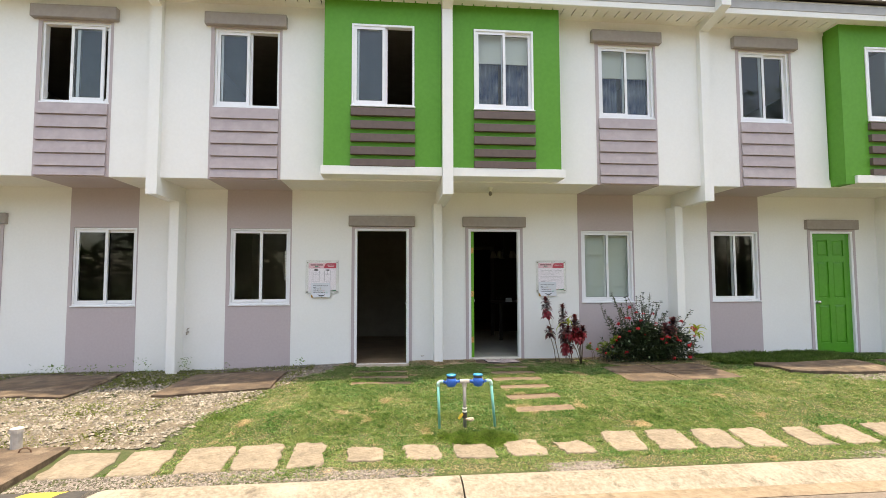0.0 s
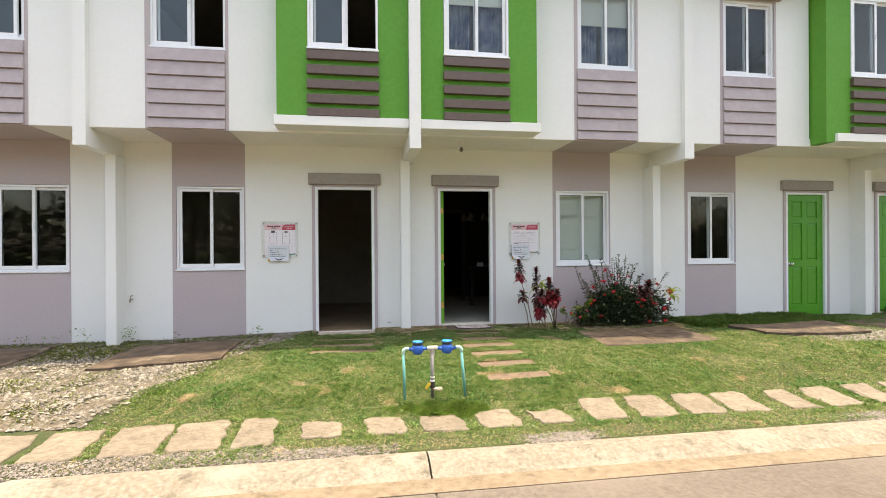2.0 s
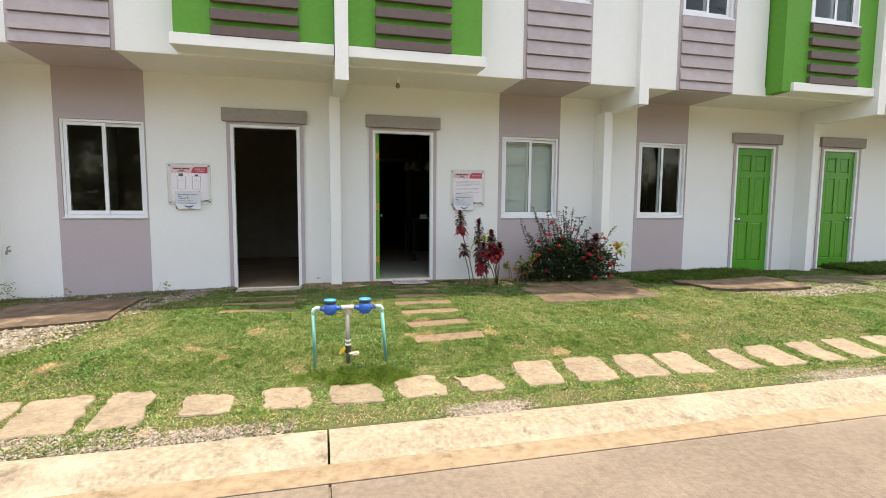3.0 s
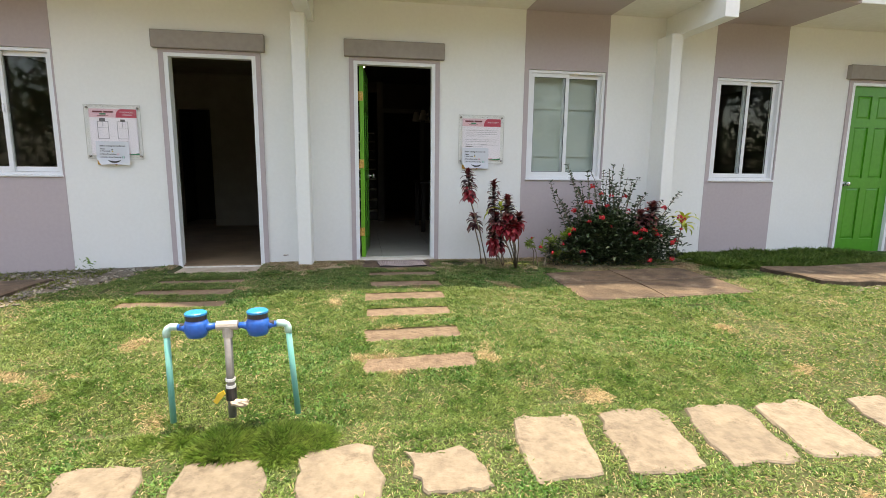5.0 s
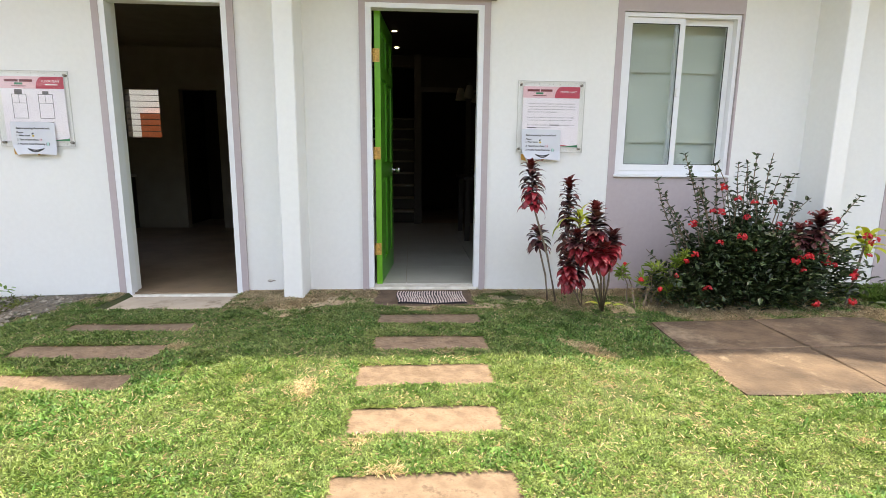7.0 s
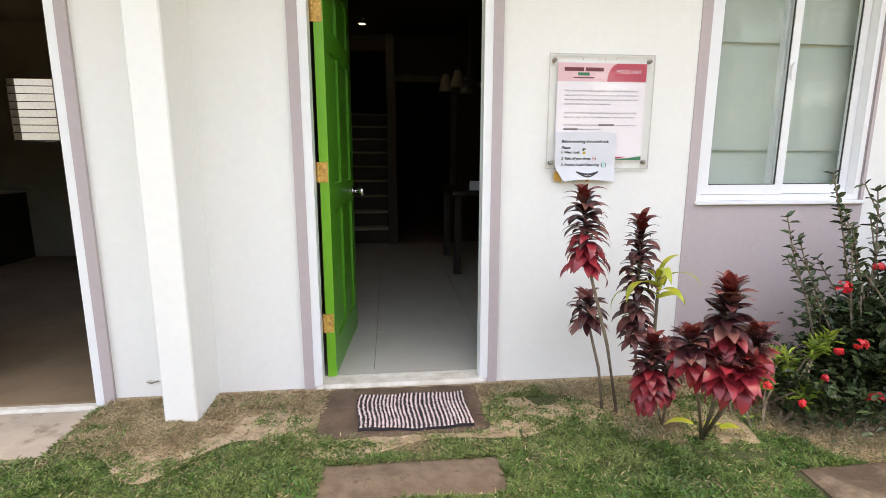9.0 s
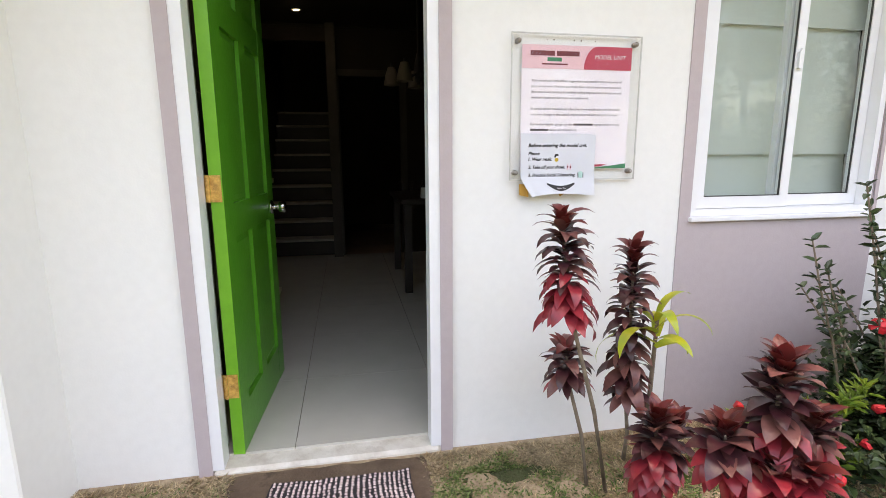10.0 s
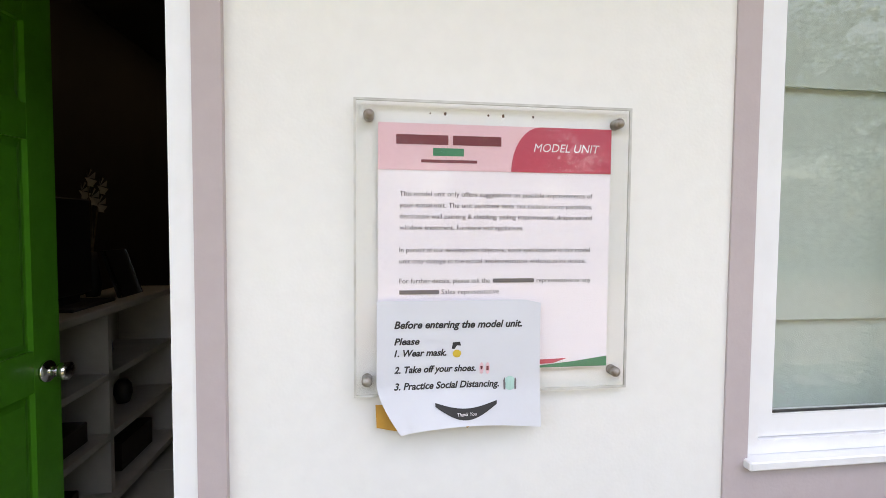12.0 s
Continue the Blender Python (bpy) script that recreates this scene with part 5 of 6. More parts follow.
for x, s in ((0.447, 1), (0.935, -1)):
    e = part("elbow", tube([(x, ym, zt - 0.035), (x, ym, zt - 0.012), (x + s * 0.006, ym, zt + 0.0), (x + s * 0.02, ym, zt + 0.008), (x + s * 0.045, ym, zt + 0.008)], 0.0155, 12), PALE_AQUA, wm, "pale aqua elbow fitting", True)
    part("coupling", tube([(x + s * 0.045, ym, zt + 0.008), (x + s * 0.055, ym, zt + 0.008), (x + s * 0.056, ym, zt + 0.008), (x + s * 0.078, ym, zt + 0.008)], [0.011, 0.011, 0.014, 0.014], 8), DARKPL, wm, "dark coupling nut")
part("centre_pipe", tube([(0.688, ym, -0.02), (0.688, ym, zt)], 0.0165, 12), GREY_PIPE, wm, "grey galvanised pipe", True)
part("tee", tube([(0.645, ym, zt + 0.006), (0.731, ym, zt + 0.006)], 0.0205, 12), CEMENT, wm, "grey tee fitting")
part("tee_collar", tube([(0.688, ym, zt - 0.045), (0.688, ym, zt)], 0.021, 12), CEMENT, wm)
for z in (0.115, 0.145):
    part("pipe_ring", tube([(0.688, ym, z), (0.688, ym, z + 0.012)], 0.0205, 12), WALL, wm)
part("valve_body", tube([(0.688, ym, 0.06), (0.688, ym, 0.115)], 0.0225, 12), DARKPL, wm)
part("valve_lever", prism([(0.665, 0.115), (0.672, 0.098), (0.636, 0.055), (0.622, 0.068), (0.640, 0.1)], "y", ym - 0.034, ym - 0.026), YELLOW, wm, "yellow valve lever")
for xc in (0.566, 0.812):
    b_ = part("meter_body", tube([(xc, ym, zt - 0.042), (xc, ym, zt - 0.036), (xc, ym, zt - 0.01), (xc, ym, zt + 0.02), (xc, ym, zt + 0.038)], [0.02, 0.038, 0.048, 0.047, 0.040], 18), METER_BLUE, wm, "blue cast meter body", True)
    part("inlet", tube([(xc - 0.078, ym, zt + 0.006), (xc - 0.055, ym, zt + 0.004), (xc - 0.03, ym, zt)], [0.013, 0.015, 0.026], 12), METER_BLUE, b_, smooth=True)
    part("outlet", tube([(xc + 0.078, ym, zt + 0.006), (xc + 0.055, ym, zt + 0.004), (xc + 0.03, ym, zt)], [0.013, 0.015, 0.026], 12), METER_BLUE, b_, smooth=True)
    part("register", tube([(xc, ym, zt + 0.038), (xc, ym, zt + 0.058)], 0.042, 20), DARKPL, b_, "dark register ring")
    part("lid", tube([(xc, ym, zt + 0.058), (xc, ym, zt + 0.066), (xc, ym, zt + 0.07)], [0.044, 0.044, 0.038], 20), METER_LID, b_, "light blue lid")
rag = thing("white_rag", (0.74, 4.73, 0.05), "crumpled pale plastic scrap in the grass by the pipe", "litter")
bm = bmesh.new()
bmesh.ops.create_icosphere(bm, subdivisions=3, radius=0.03)
for v in bm.verts:
    k = 1 + 0.5 * noise.noise(v.co * 55) + 0.3 * noise.noise(v.co * 120)
    v.co = Vector((0.735 + v.co.x * 1.2 * k, 4.72 + v.co.y * 0.7 * k, 0.06 + v.co.z * 0.5 * k))
part("scrap", bm, PALE_STEP, rag)

# ---- plants ----
rng = random.Random(21)


def leaf_mesh(name, length, width, droop, material, seg=6, fold=0.25):
    """Pointed arching leaf along +x from its base at the origin, two rows of faces folded along the midrib."""
    bm = bmesh.new()
    rows_, x, z, an = [], 0.0, 0.0, 0.0
    for k in range(seg + 1):
        u = k / seg
        w = width / 2 * (math.sin(math.pi * min(1, 0.12 + 0.88 * u)) ** 0.8 if u < 1 else 0.02)
        rows_.append([bm.verts.new((x, -w, z + fold * w)), bm.verts.new((x, 0, z)), bm.verts.new((x, w, z + fold * w))])
        an -= droop / seg * (0.4 + 1.2 * u)
        x += length / seg * math.cos(an)
        z += length / seg * math.sin(an)
    for r, s in zip(rows_, rows_[1:]):
        for k in range(2):
            bm.faces.new((r[k], s[k], s[k + 1], r[k + 1]))
    me = bpy.data.meshes.new(name)
    bm.to_mesh(me)
    bm.free()
    me.polygons.foreach_set("use_smooth", [True] * len(me.polygons))
    me.materials.append(material)
    return me


LEAVES = {}
for key, mt in (("dark", TI_DARK), ("red", TI_RED), ("tip", TI_TIP), ("yellow", TI_YELLOW), ("brown", TI_BROWN)):
    LEAVES[key] = [leaf_mesh(key + "_leaf", 0.125 + 0.02 * k, 0.046 + 0.006 * k, 0.85 + 0.4 * k, mt) for k in range(3)]
LONG = [leaf_mesh("long_leaf", 0.25 + 0.06 * k, 0.058, 1.9 + 0.5 * k, TI_YELLOW, 10) for k in range(2)]
BIG = {key: [leaf_mesh("broad_" + key, 0.14 + 0.02 * k, 0.070 + 0.007 * k, 0.45 + 0.35 * k, mt) for k in range(3)] for key, mt in (("dark", TI_DARK), ("red", TI_RED), ("tip", TI_TIP), ("brown", TI_BROWN))}


def put_leaf(parent, me, at, turn, tilt, size, roll=0.0):
    ob = new("leaf", me)
    ob.parent = parent
    m = Matrix.Translation(at) @ Matrix.Rotation(turn, 4, "Z") @ Matrix.Rotation(-tilt, 4, "Y") @ Matrix.Rotation(roll, 4, "X") @ Matrix.Scale(size, 4)
    ob.matrix_parent_inverse = parent.matrix_basis.inverted()
    ob.matrix_basis = m
    return ob


def ti_plant(base, stems, label):
    """stems: (foot, crown's lower end, crown's tip, leaves, size, redness at the foot of the crown, broad)."""
    pl = thing("ti_plant", base, label, "plant", "ti plants by the wall")
    for foot, lo, hi, count, size, red, broad in stems:
        foot, lo, hi = Vector(foot), Vector(lo), Vector(hi)
        part("stem", tube([foot, foot.lerp(lo, 0.5) + Vector((0.012, 0, 0.01)), lo, hi], [0.0085, 0.007, 0.006, 0.004], 8), BARK, pl, smooth=True)
        for k in range(count):
            u = k / (count - 1)
            p = lo.lerp(hi, u ** 0.9)
            tilt = radians((-46 if broad else -2) + (116 if broad else 64) * u ** (1.0 if broad else 2.0) + rng.uniform(-14, 14))
            key = "tip" if u > 0.88 else "red" if u < red + rng.uniform(-0.1, 0.1) else "brown" if rng.random() < 0.55 - 0.35 * u else "dark"
            me = rng.choice((BIG if broad else LEAVES)[key])
            put_leaf(pl, me, p, k * 2.39996 + rng.uniform(-0.25, 0.25), tilt, size * (1.0 - 0.24 * u) * rng.uniform(0.85, 1.12), rng.uniform(-0.35, 0.35))
    return pl


ti_plant((2.50, 7.5, 0.08), [((2.52, 7.52, 0.06), (2.30, 7.39, 0.76), (2.28, 7.43, 1.025), 118, 0.76, 0.36, False),
                             ((2.47, 7.56, 0.06), (2.40, 7.59, 0.45), (2.385, 7.59, 0.575), 44, 0.80, 0.10, False)], "tall burgundy ti plant with crimson lower leaves against the wall")
ti_plant((2.66, 7.66, 0.08), [((2.66, 7.66, 0.06), (2.605, 7.58, 0.38), (2.57, 7.53, 0.91), 140, 0.76, -0.2, False)], "dark burgundy ti plant in a narrow column against the wall")
ti_plant((2.58, 7.36, 0.08), [((2.66, 7.40, 0.07), (2.52, 7.30, 0.27), (2.505, 7.26, 0.50), 112, 0.58, 0.50, True),
                              ((2.66, 7.41, 0.07), (2.60, 7.33, 0.28), (2.60, 7.31, 0.45), 62, 0.55, 0.25, True)], "low burgundy ti plant with crimson leaves in dry grass")
ti_plant((2.74, 7.28, 0.08), [((2.76, 7.30, 0.07), (2.57, 6.97, 0.57), (2.537, 6.93, 0.79), 104, 0.60, 0.30, True),
                              ((2.76, 7.30, 0.07), (2.475, 6.99, 0.535), (2.455, 6.97, 0.63), 66, 0.56, 0.40, True),
                              ((2.76, 7.30, 0.07), (2.665, 6.98, 0.54), (2.655, 6.95, 0.64), 66, 0.56, 0.45, True),
                              ((2.76, 7.30, 0.07), (2.60, 6.93, 0.49), (2.595, 6.90, 0.57), 58, 0.58, 0.75, True),
                              ((2.76, 7.30, 0.07), (2.54, 6.94, 0.50), (2.53, 6.92, 0.58), 48, 0.55, 0.70, True)], "leaning crimson and burgundy ti plant with broad leaves")
ti_plant((4.2, 7.36, 0.08), [((4.2, 7.38, 0.06), (4.18, 7.32, 0.52), (4.19, 7.30, 0.70), 84, 0.66, 0.05, True),
                             ((4.2, 7.38, 0.06), (4.08, 7.33, 0.50), (4.06, 7.32, 0.62), 58, 0.62, 0.05, True)], "dark burgundy ti plant beside the flowering shrub")

for base, tips, n, sz in (((2.68, 7.56, 0.36), (2.64, 7.49, 0.70), 9, 0.85), ((4.50, 7.36, 0.10), (4.58, 7.36, 0.56), 14, 0.8)):
    dr = thing("yellow_dracaena", base, "yellow-green long-leaved plant beside the burgundy plants", "plant", "yellow-green plants")
    part("stem", tube([(base[0] + 0.0, base[1], 0.06), base, tips], [0.009, 0.008, 0.006], 8), BARK, dr)
    for k in range(n):
        put_leaf(dr, LONG[k % 2], Vector(tips) + Vector((0, 0, -0.1 + 0.11 * k / n)), k * 2.4, radians(20 + 50 * k / n + rng.uniform(-15, 10)), sz * rng.uniform(0.75, 1.05), rng.uniform(-0.4, 0.4))
fl = thing("fallen_leaf", (2.8, 7.3, 0.1), "fallen yellow leaves lying on the dry grass", "leaf")
for x, y, tn in ((2.78, 7.31, 0.4), (2.83, 7.29, 0.0), (2.74, 7.33, 2.6)):
    put_leaf(fl, LEAVES["yellow"][1], (x, y, 0.125), tn, radians(14), 0.8)


def small_leaves(name, places, length, width, material, parent, label=""):
    """Many small folded leaves in one mesh: places are (point, direction, size)."""
    vs_, fs_ = [], []
    for p, d, s in places:
        d = d.normalized()
        side = d.cross(Vector((rng.uniform(-0.4, 0.4), rng.uniform(-0.4, 0.4), 1))).normalized()
        up = side.cross(d).normalized()
        L, W = length * s, width * s
        i = len(vs_)
        e, f = p + d * L * 0.3 + up * W * 0.15, p + d * L * 0.72 + up * W * 0.08
        vs_ += [p, e + side * W * 0.46, f + side * W * 0.36, p + d * L - up * L * 0.14, f - side * W * 0.36, e - side * W * 0.46]
        fs_ += [(i, i + 1, i + 2, i + 3), (i, i + 3, i + 4, i + 5)]
    me = bpy.data.meshes.new(name)
    me.from_pydata(vs_, [], fs_)
    me.materials.append(material)
    ob = new(name, me)
    ob.parent = parent
    ob.matrix_parent_inverse = parent.matrix_basis.inverted()
    return tagged(ob, label, kind="stuff")


def shrub(base, stems, name, label, category, leaf, length, width, step, flowers=0):
    sh_ = thing(name, base, label, category)
    places = []
    tips = []
    for tip, bend in stems:
        a, c = Vector(base) + Vector((0.42 * (tip[0] - base[0]) + rng.uniform(-0.06, 0.06), rng.uniform(-0.08, 0.08), -0.03)), Vector(tip)
        m = a.lerp(c, 0.5) + Vector(bend)
        n = max(6, int((c - a).length / step))
        ph, am = rng.uniform(0, 6.28), rng.uniform(0.006, 0.022)
        pts = [(1 - u) ** 2 * a + 2 * u * (1 - u) * m + u * u * c + Vector((am * math.sin(9 * u + ph), am * math.cos(7 * u + ph), 0)) for u in (k / n for k in range(n + 1))]
        cut = pts[::max(1, n // 7)] + [pts[-1]]
        part("branch", tube(cut, [0.006 - 0.004 * q / len(cut) for q in range(len(cut))], 5, cap=False), BARK, sh_)
        for k in range(n // 6, n + 1):
            p, u = pts[k], k / n
            d = (pts[min(n, k + 1)] - pts[max(0, k - 1)]).normalized()
            if rng.random() < 0.12:
                continue
            for j in range(2 if k < n else 4):
                an = k * 1.57 + j * math.pi * (1 if k < n else 0.5) + rng.uniform(-0.5, 0.5)
                o = d.orthogonal().normalized()
                o.rotate(Matrix.Rotation(an, 3, d))
                places.append((p, o + d * rng.uniform(0.3, 1.1) + Vector((0, 0, rng.uniform(-0.5, 0.4))), rng.uniform(0.65, 1.35) * (1.12 - 0.45 * u)))
        tips.append(c)
    small_leaves("leaves", places, length, width, leaf, sh_)
    return sh_, tips


stems = []
for k in range(40):                       # tall sprigs
    x = 3.22 + 1.22 * (k + rng.uniform(0, 1)) / 40
    h = 0.62 + 0.42 * math.exp(-((x - 3.78) / 0.36) ** 2) + rng.uniform(-0.26, 0.12)
    stems.append(((x + rng.uniform(-0.05, 0.05), 7.47 + rng.uniform(-0.16, 0.2), min(1.12, h)), (rng.uniform(-0.16, 0.16), rng.uniform(-0.1, 0.1), 0.05)))
for x, h in ((3.13, 0.93), (3.20, 0.84), (3.315, 1.10), (3.36, 0.97), (3.43, 0.9), (3.52, 1.03), (3.80, 1.1), (3.92, 1.12), (4.08, 0.98), (4.57, 0.83)):
    stems.append(((x, 7.45, h), (rng.uniform(-0.04, 0.04), 0, 0.12)))
sh1, tips = shrub((3.82, 7.47, 0.08), stems, "flowering_shrub", "dense dark green shrub with scattered red flower heads by the wall", "shrub", SHRUB, 0.05, 0.030, 0.031)
places = []
for k in range(9000):                     # dense lower body
    u, v = rng.gauss(0, 0.36), rng.gauss(0, 0.40)
    x, y = 3.84 + 0.66 * max(-1, min(1, u * 1.25)), 7.42 + 0.27 * max(-1, min(1, v))
    top = 0.56 - 0.2 * abs((x - 3.88) / 0.62) ** 2 + 0.07 * math.sin(9 * x) + 0.06 * math.sin(17 * x + 5 * y)
    z = 0.10 + (top - 0.06) * rng.random() ** 0.7
    places.append((Vector((x, y, z)), Vector((rng.uniform(-1, 1) + (x - 3.84), rng.uniform(-1, 1) - 0.5, rng.uniform(-0.2, 0.9))), rng.uniform(0.7, 1.3)))
small_leaves("body_leaves", places, 0.047, 0.027, SHRUB, sh1, "dark crowded leaves")
for k in range(34):
    u = rng.random()
    x = 3.3 + 1.2 * u
    y = 7.42 - 0.27 * rng.uniform(0.55, 1.08)
    z = rng.uniform(0.16, 0.66) if k % 3 else rng.uniform(0.6, 0.9)
    if z > 0.6:
        y += 0.18
    bm = bmesh.new()
    r = rng.uniform(0.016, 0.030)
    c = Vector((x, y, z))
    for j in range(12):
        d = Vector((rng.uniform(-1, 1), rng.uniform(-1, 0.4), rng.uniform(-0.3, 1))).normalized()
        s1 = d.orthogonal().normalized() * r * 0.4
        s2 = d.cross(s1)
        p = c + d * r
        bm.faces.new([bm.verts.new(q) for q in (p + s1, p + s2, p - s1, p - s2)])
        bm.faces.new([bm.verts.new(q) for q in (c, p + s1, p - s1)])
    part("flower_head", bm, FLOWER, sh1, "red flower head")
stems = [((3.07 + rng.uniform(-0.15, 0.34), 7.40 + rng.uniform(-0.14, 0.14), 0.36 + rng.uniform(-0.13, 0.15)), (rng.uniform(-0.05, 0.05), 0, 0.06)) for k in range(12)]
cr, tips = shrub((3.08, 7.42, 0.08), stems, "lime_shrub", "small lime green shrub with red flowers by the wall", "shrub", CROTON, 0.02, 0.01, 0.05)
places = []
for c in tips:
    for k in range(22):
        places.append((c + Vector((0, 0, -0.06 * rng.random())), Vector((rng.uniform(-1, 1), rng.uniform(-1, 1), rng.uniform(-0.1, 1.0))), rng.uniform(0.7, 1.2)))
small_leaves("tip_leaves", places, 0.068, 0.014, CROTON, cr, "narrow lime leaves")
for x, y, z in ((3.0, 7.28, 0.30), (3.22, 7.26, 0.33), (3.1, 7.22, 0.25), (3.3, 7.3, 0.42), (2.98, 7.5, 0.36)):
    bm = bmesh.new()
    bmesh.ops.create_icosphere(bm, subdivisions=1, radius=0.017)
    for v in bm.verts:
        v.co = v.co * rng.uniform(0.7, 1.3) + Vector((x, y, z))
    part("flower_head", bm, FLOWER, cr, "red flower head")

# weeds along the foot of the wall
places = []
for cx, n in ((-4.6, 22), (-4.2, 18), (-3.85, 14), (-3.5, 26), (-3.1, 22), (-2.95, 30), (-2.4, 12), (-1.3, 16), (-4.9, 16)):
    for k in range(n):
        h = rng.uniform(0.02, 0.22 if n > 24 else 0.12)
        places.append((Vector((cx + rng.gauss(0, 0.06), 7.75 + rng.uniform(-0.1, 0.08), ground_z(cx, 7.7) + h)), Vector((rng.uniform(-1, 1), rng.uniform(-1, 1), rng.uniform(0, 0.8))), rng.uniform(0.6, 1.3)))
wd = thing("wall_weeds", (-3.4, 7.75, 0.03), "small green weeds along the foot of the wall", "weeds")
small_leaves("weed_leaves", places, 0.04, 0.018, GRASS_DARK, wd)


# ---- loose stones ----
def scatter_stones(name, pts, sizes, material, label):
    """One mesh of many small angular stones."""
    r = np.random.default_rng(5)
    oct_ = np.array([(1, 0, 0), (-1, 0, 0), (0, 1, 0), (0, -1, 0), (0, 0, 1), (0, 0, -1)], float)
    fac = np.array([(0, 2, 4), (2, 1, 4), (1, 3, 4), (3, 0, 4), (2, 0, 5), (1, 2, 5), (3, 1, 5), (0, 3, 5)])
    n = len(pts)
    v = oct_[None] * r.uniform(0.6, 1.25, (n, 6, 1)) * np.array(sizes)[:, None, None] * np.array([1, 1, 0.6])
    an = r.uniform(0, 6.28, n)
    c, s = np.cos(an)[:, None], np.sin(an)[:, None]
    v = np.stack([v[..., 0] * c - v[..., 1] * s, v[..., 0] * s + v[..., 1] * c, v[..., 2]], -1) + r.normal(0, 0.12, (n, 6, 3)) * np.array(sizes)[:, None, None]
    v += np.array(pts)[:, None, :]
    f = (fac[None] + 6 * np.arange(n)[:, None, None]).reshape(-1, 3)
    me = bpy.data.meshes.new(name)
    me.from_pydata(v.reshape(-1, 3).tolist(), [], f.tolist())
    me.materials.append(material)
    return tagged(new(name, me), label, "gravel", kind="stuff")


def in_flat(x, y, pad=0.0):
    return any(a - pad < x < b + pad and c - pad < y < d + pad for a, b, c, d in flat)


def gravel_edge(y):
    return -2.1 + (y - 4.49) / 2.18 * 0.92


rg = random.Random(31)
pts, sizes = [], []
while len(pts) < 32000:
    y = rg.uniform(4.7, 7.8)
    x = rg.uniform(-6.5, gravel_edge(y) + rg.gauss(0, 0.08))
    if not in_flat(x, y) and rg.random() < min(1, (1 if y < 6.9 else 0.4) * (0.75 + 0.9 * noise.noise(Vector((1.3 * x, 1.3 * y, 4))))):
        s = rg.choice((0.005, 0.007, 0.009, 0.012, 0.016, 0.024)) * rg.uniform(0.7, 1.2)
        pts.append((x, y, ground_z(x, y) + s * 0.4))
        sizes.append(s)
scatter_stones("pale_gravel", pts, sizes, PEBBLE, "loose pale limestone gravel in the unturfed yard")
pts, sizes = [], []
while len(pts) < 2500:
    y = rg.uniform(5.9, 6.6)
    x = 6.85 + rg.gauss(0, 0.55)
    if not in_flat(x, y):
        pts.append((x, y, ground_z(x, y) + 0.006))
        sizes.append(rg.uniform(0.008, 0.02))
scatter_stones("pale_gravel", pts, sizes, PEBBLE, "patch of pale limestone gravel beside a cover slab")
pts, sizes = [], []
while len(pts) < 9000:
    x = rg.choice((rg.uniform(-2.6, 0.35), rg.uniform(-2.6, 0.1), rg.gauss(1.5, 0.12), rg.gauss(4.3, 0.25)))
    y = rg.uniform(3.91, 4.14 if x < -0.4 else 4.07)
    if not in_flat(x, y):
        pts.append((x, y, ground_z(x, y) + 0.005))
        sizes.append(rg.uniform(0.004, 0.012))
scatter_stones("grey_gravel", pts, sizes, DARK_PEBBLE, "strip of grey gravel between the stones and the kerb")
pts, sizes = [], []
while len(pts) < 3000:
    x, y = rg.uniform(-3, -0.6), rg.uniform(7.55, 7.86)
    pts.append((x, y, ground_z(x, y) + 0.003))
    sizes.append(rg.uniform(0.004, 0.01))
scatter_stones("grey_gravel", pts, sizes, DARK_PEBBLE, "grey gravel along the foot of the wall")
bm = bmesh.new()
ny = 24
for i in range(ny):
    y0, y1 = 4.72 + 3.1 * i / ny, 4.72 + 3.1 * (i + 1) / ny
    for k in range(20):
        def px(u, y):
            return -7 + (gravel_edge(y) + 7 + 0.05 * math.sin(11 * y)) * u
        q = [(px(k / 20, y0), y0), (px((k + 1) / 20, y0), y0), (px((k + 1) / 20, y1), y1), (px(k / 20, y1), y1)]
        bm.faces.new([bm.verts.new((x, y, ground_z(x, y) + 0.006)) for x, y in q])
bmesh.ops.remove_doubles(bm, verts=bm.verts[:], dist=0.001)
structure("gravel_bed", bm, GRAVEL_BED, "gravelly sand bed under the loose stones", "ground", True)


# bare earth along the wall, where the turf has died
bm = bmesh.new()
for i in range(120):
    x0, x1 = 0.32 + 4.03 * i / 120, 0.32 + 4.03 * (i + 1) / 120
    for k in range(6):
        def py(u, x):
            near = 7.42 + 0.10 * math.sin(3.1 * x) + 0.05 * math.sin(8.3 * x) - (0.18 if 2.35 < x < 3.0 else 0) - 0.25 * math.exp(-((x - 0.71) / 0.2) ** 2)
            return near + (7.868 - near) * u
        q = [(x0, py(k / 6, x0)), (x1, py(k / 6, x1)), (x1, py((k + 1) / 6, x1)), (x0, py((k + 1) / 6, x0))]
        bm.faces.new([bm.verts.new((x, y, ground_z(x, y) + 0.005)) for x, y in q])
bmesh.ops.remove_doubles(bm, verts=bm.verts[:], dist=0.001)
structure("bare_earth", bm, EARTH, "bare dry brown earth along the foot of the wall", "ground", True)
ch = thing("plaster_chip", (0.47, WY, 0.16), "small broken white plaster chip at the foot of the wall", "plaster")
# Taupe sliver paints the chip's hole and the thin shadow under the flake.
part("hole", prism([(0.448, 0.158), (0.47, 0.149), (0.488, 0.156), (0.51, 0.160), (0.497, 0.168), (0.462, 0.165)], "y", WY - 0.003, WY + 0.002), TAUPE, ch)
part("flake", prism([(0.448, 0.164), (0.478, 0.161), (0.50, 0.168), (0.47, 0.175)], "y", WY - 0.008, WY - 0.0035), CHIPPED, ch)

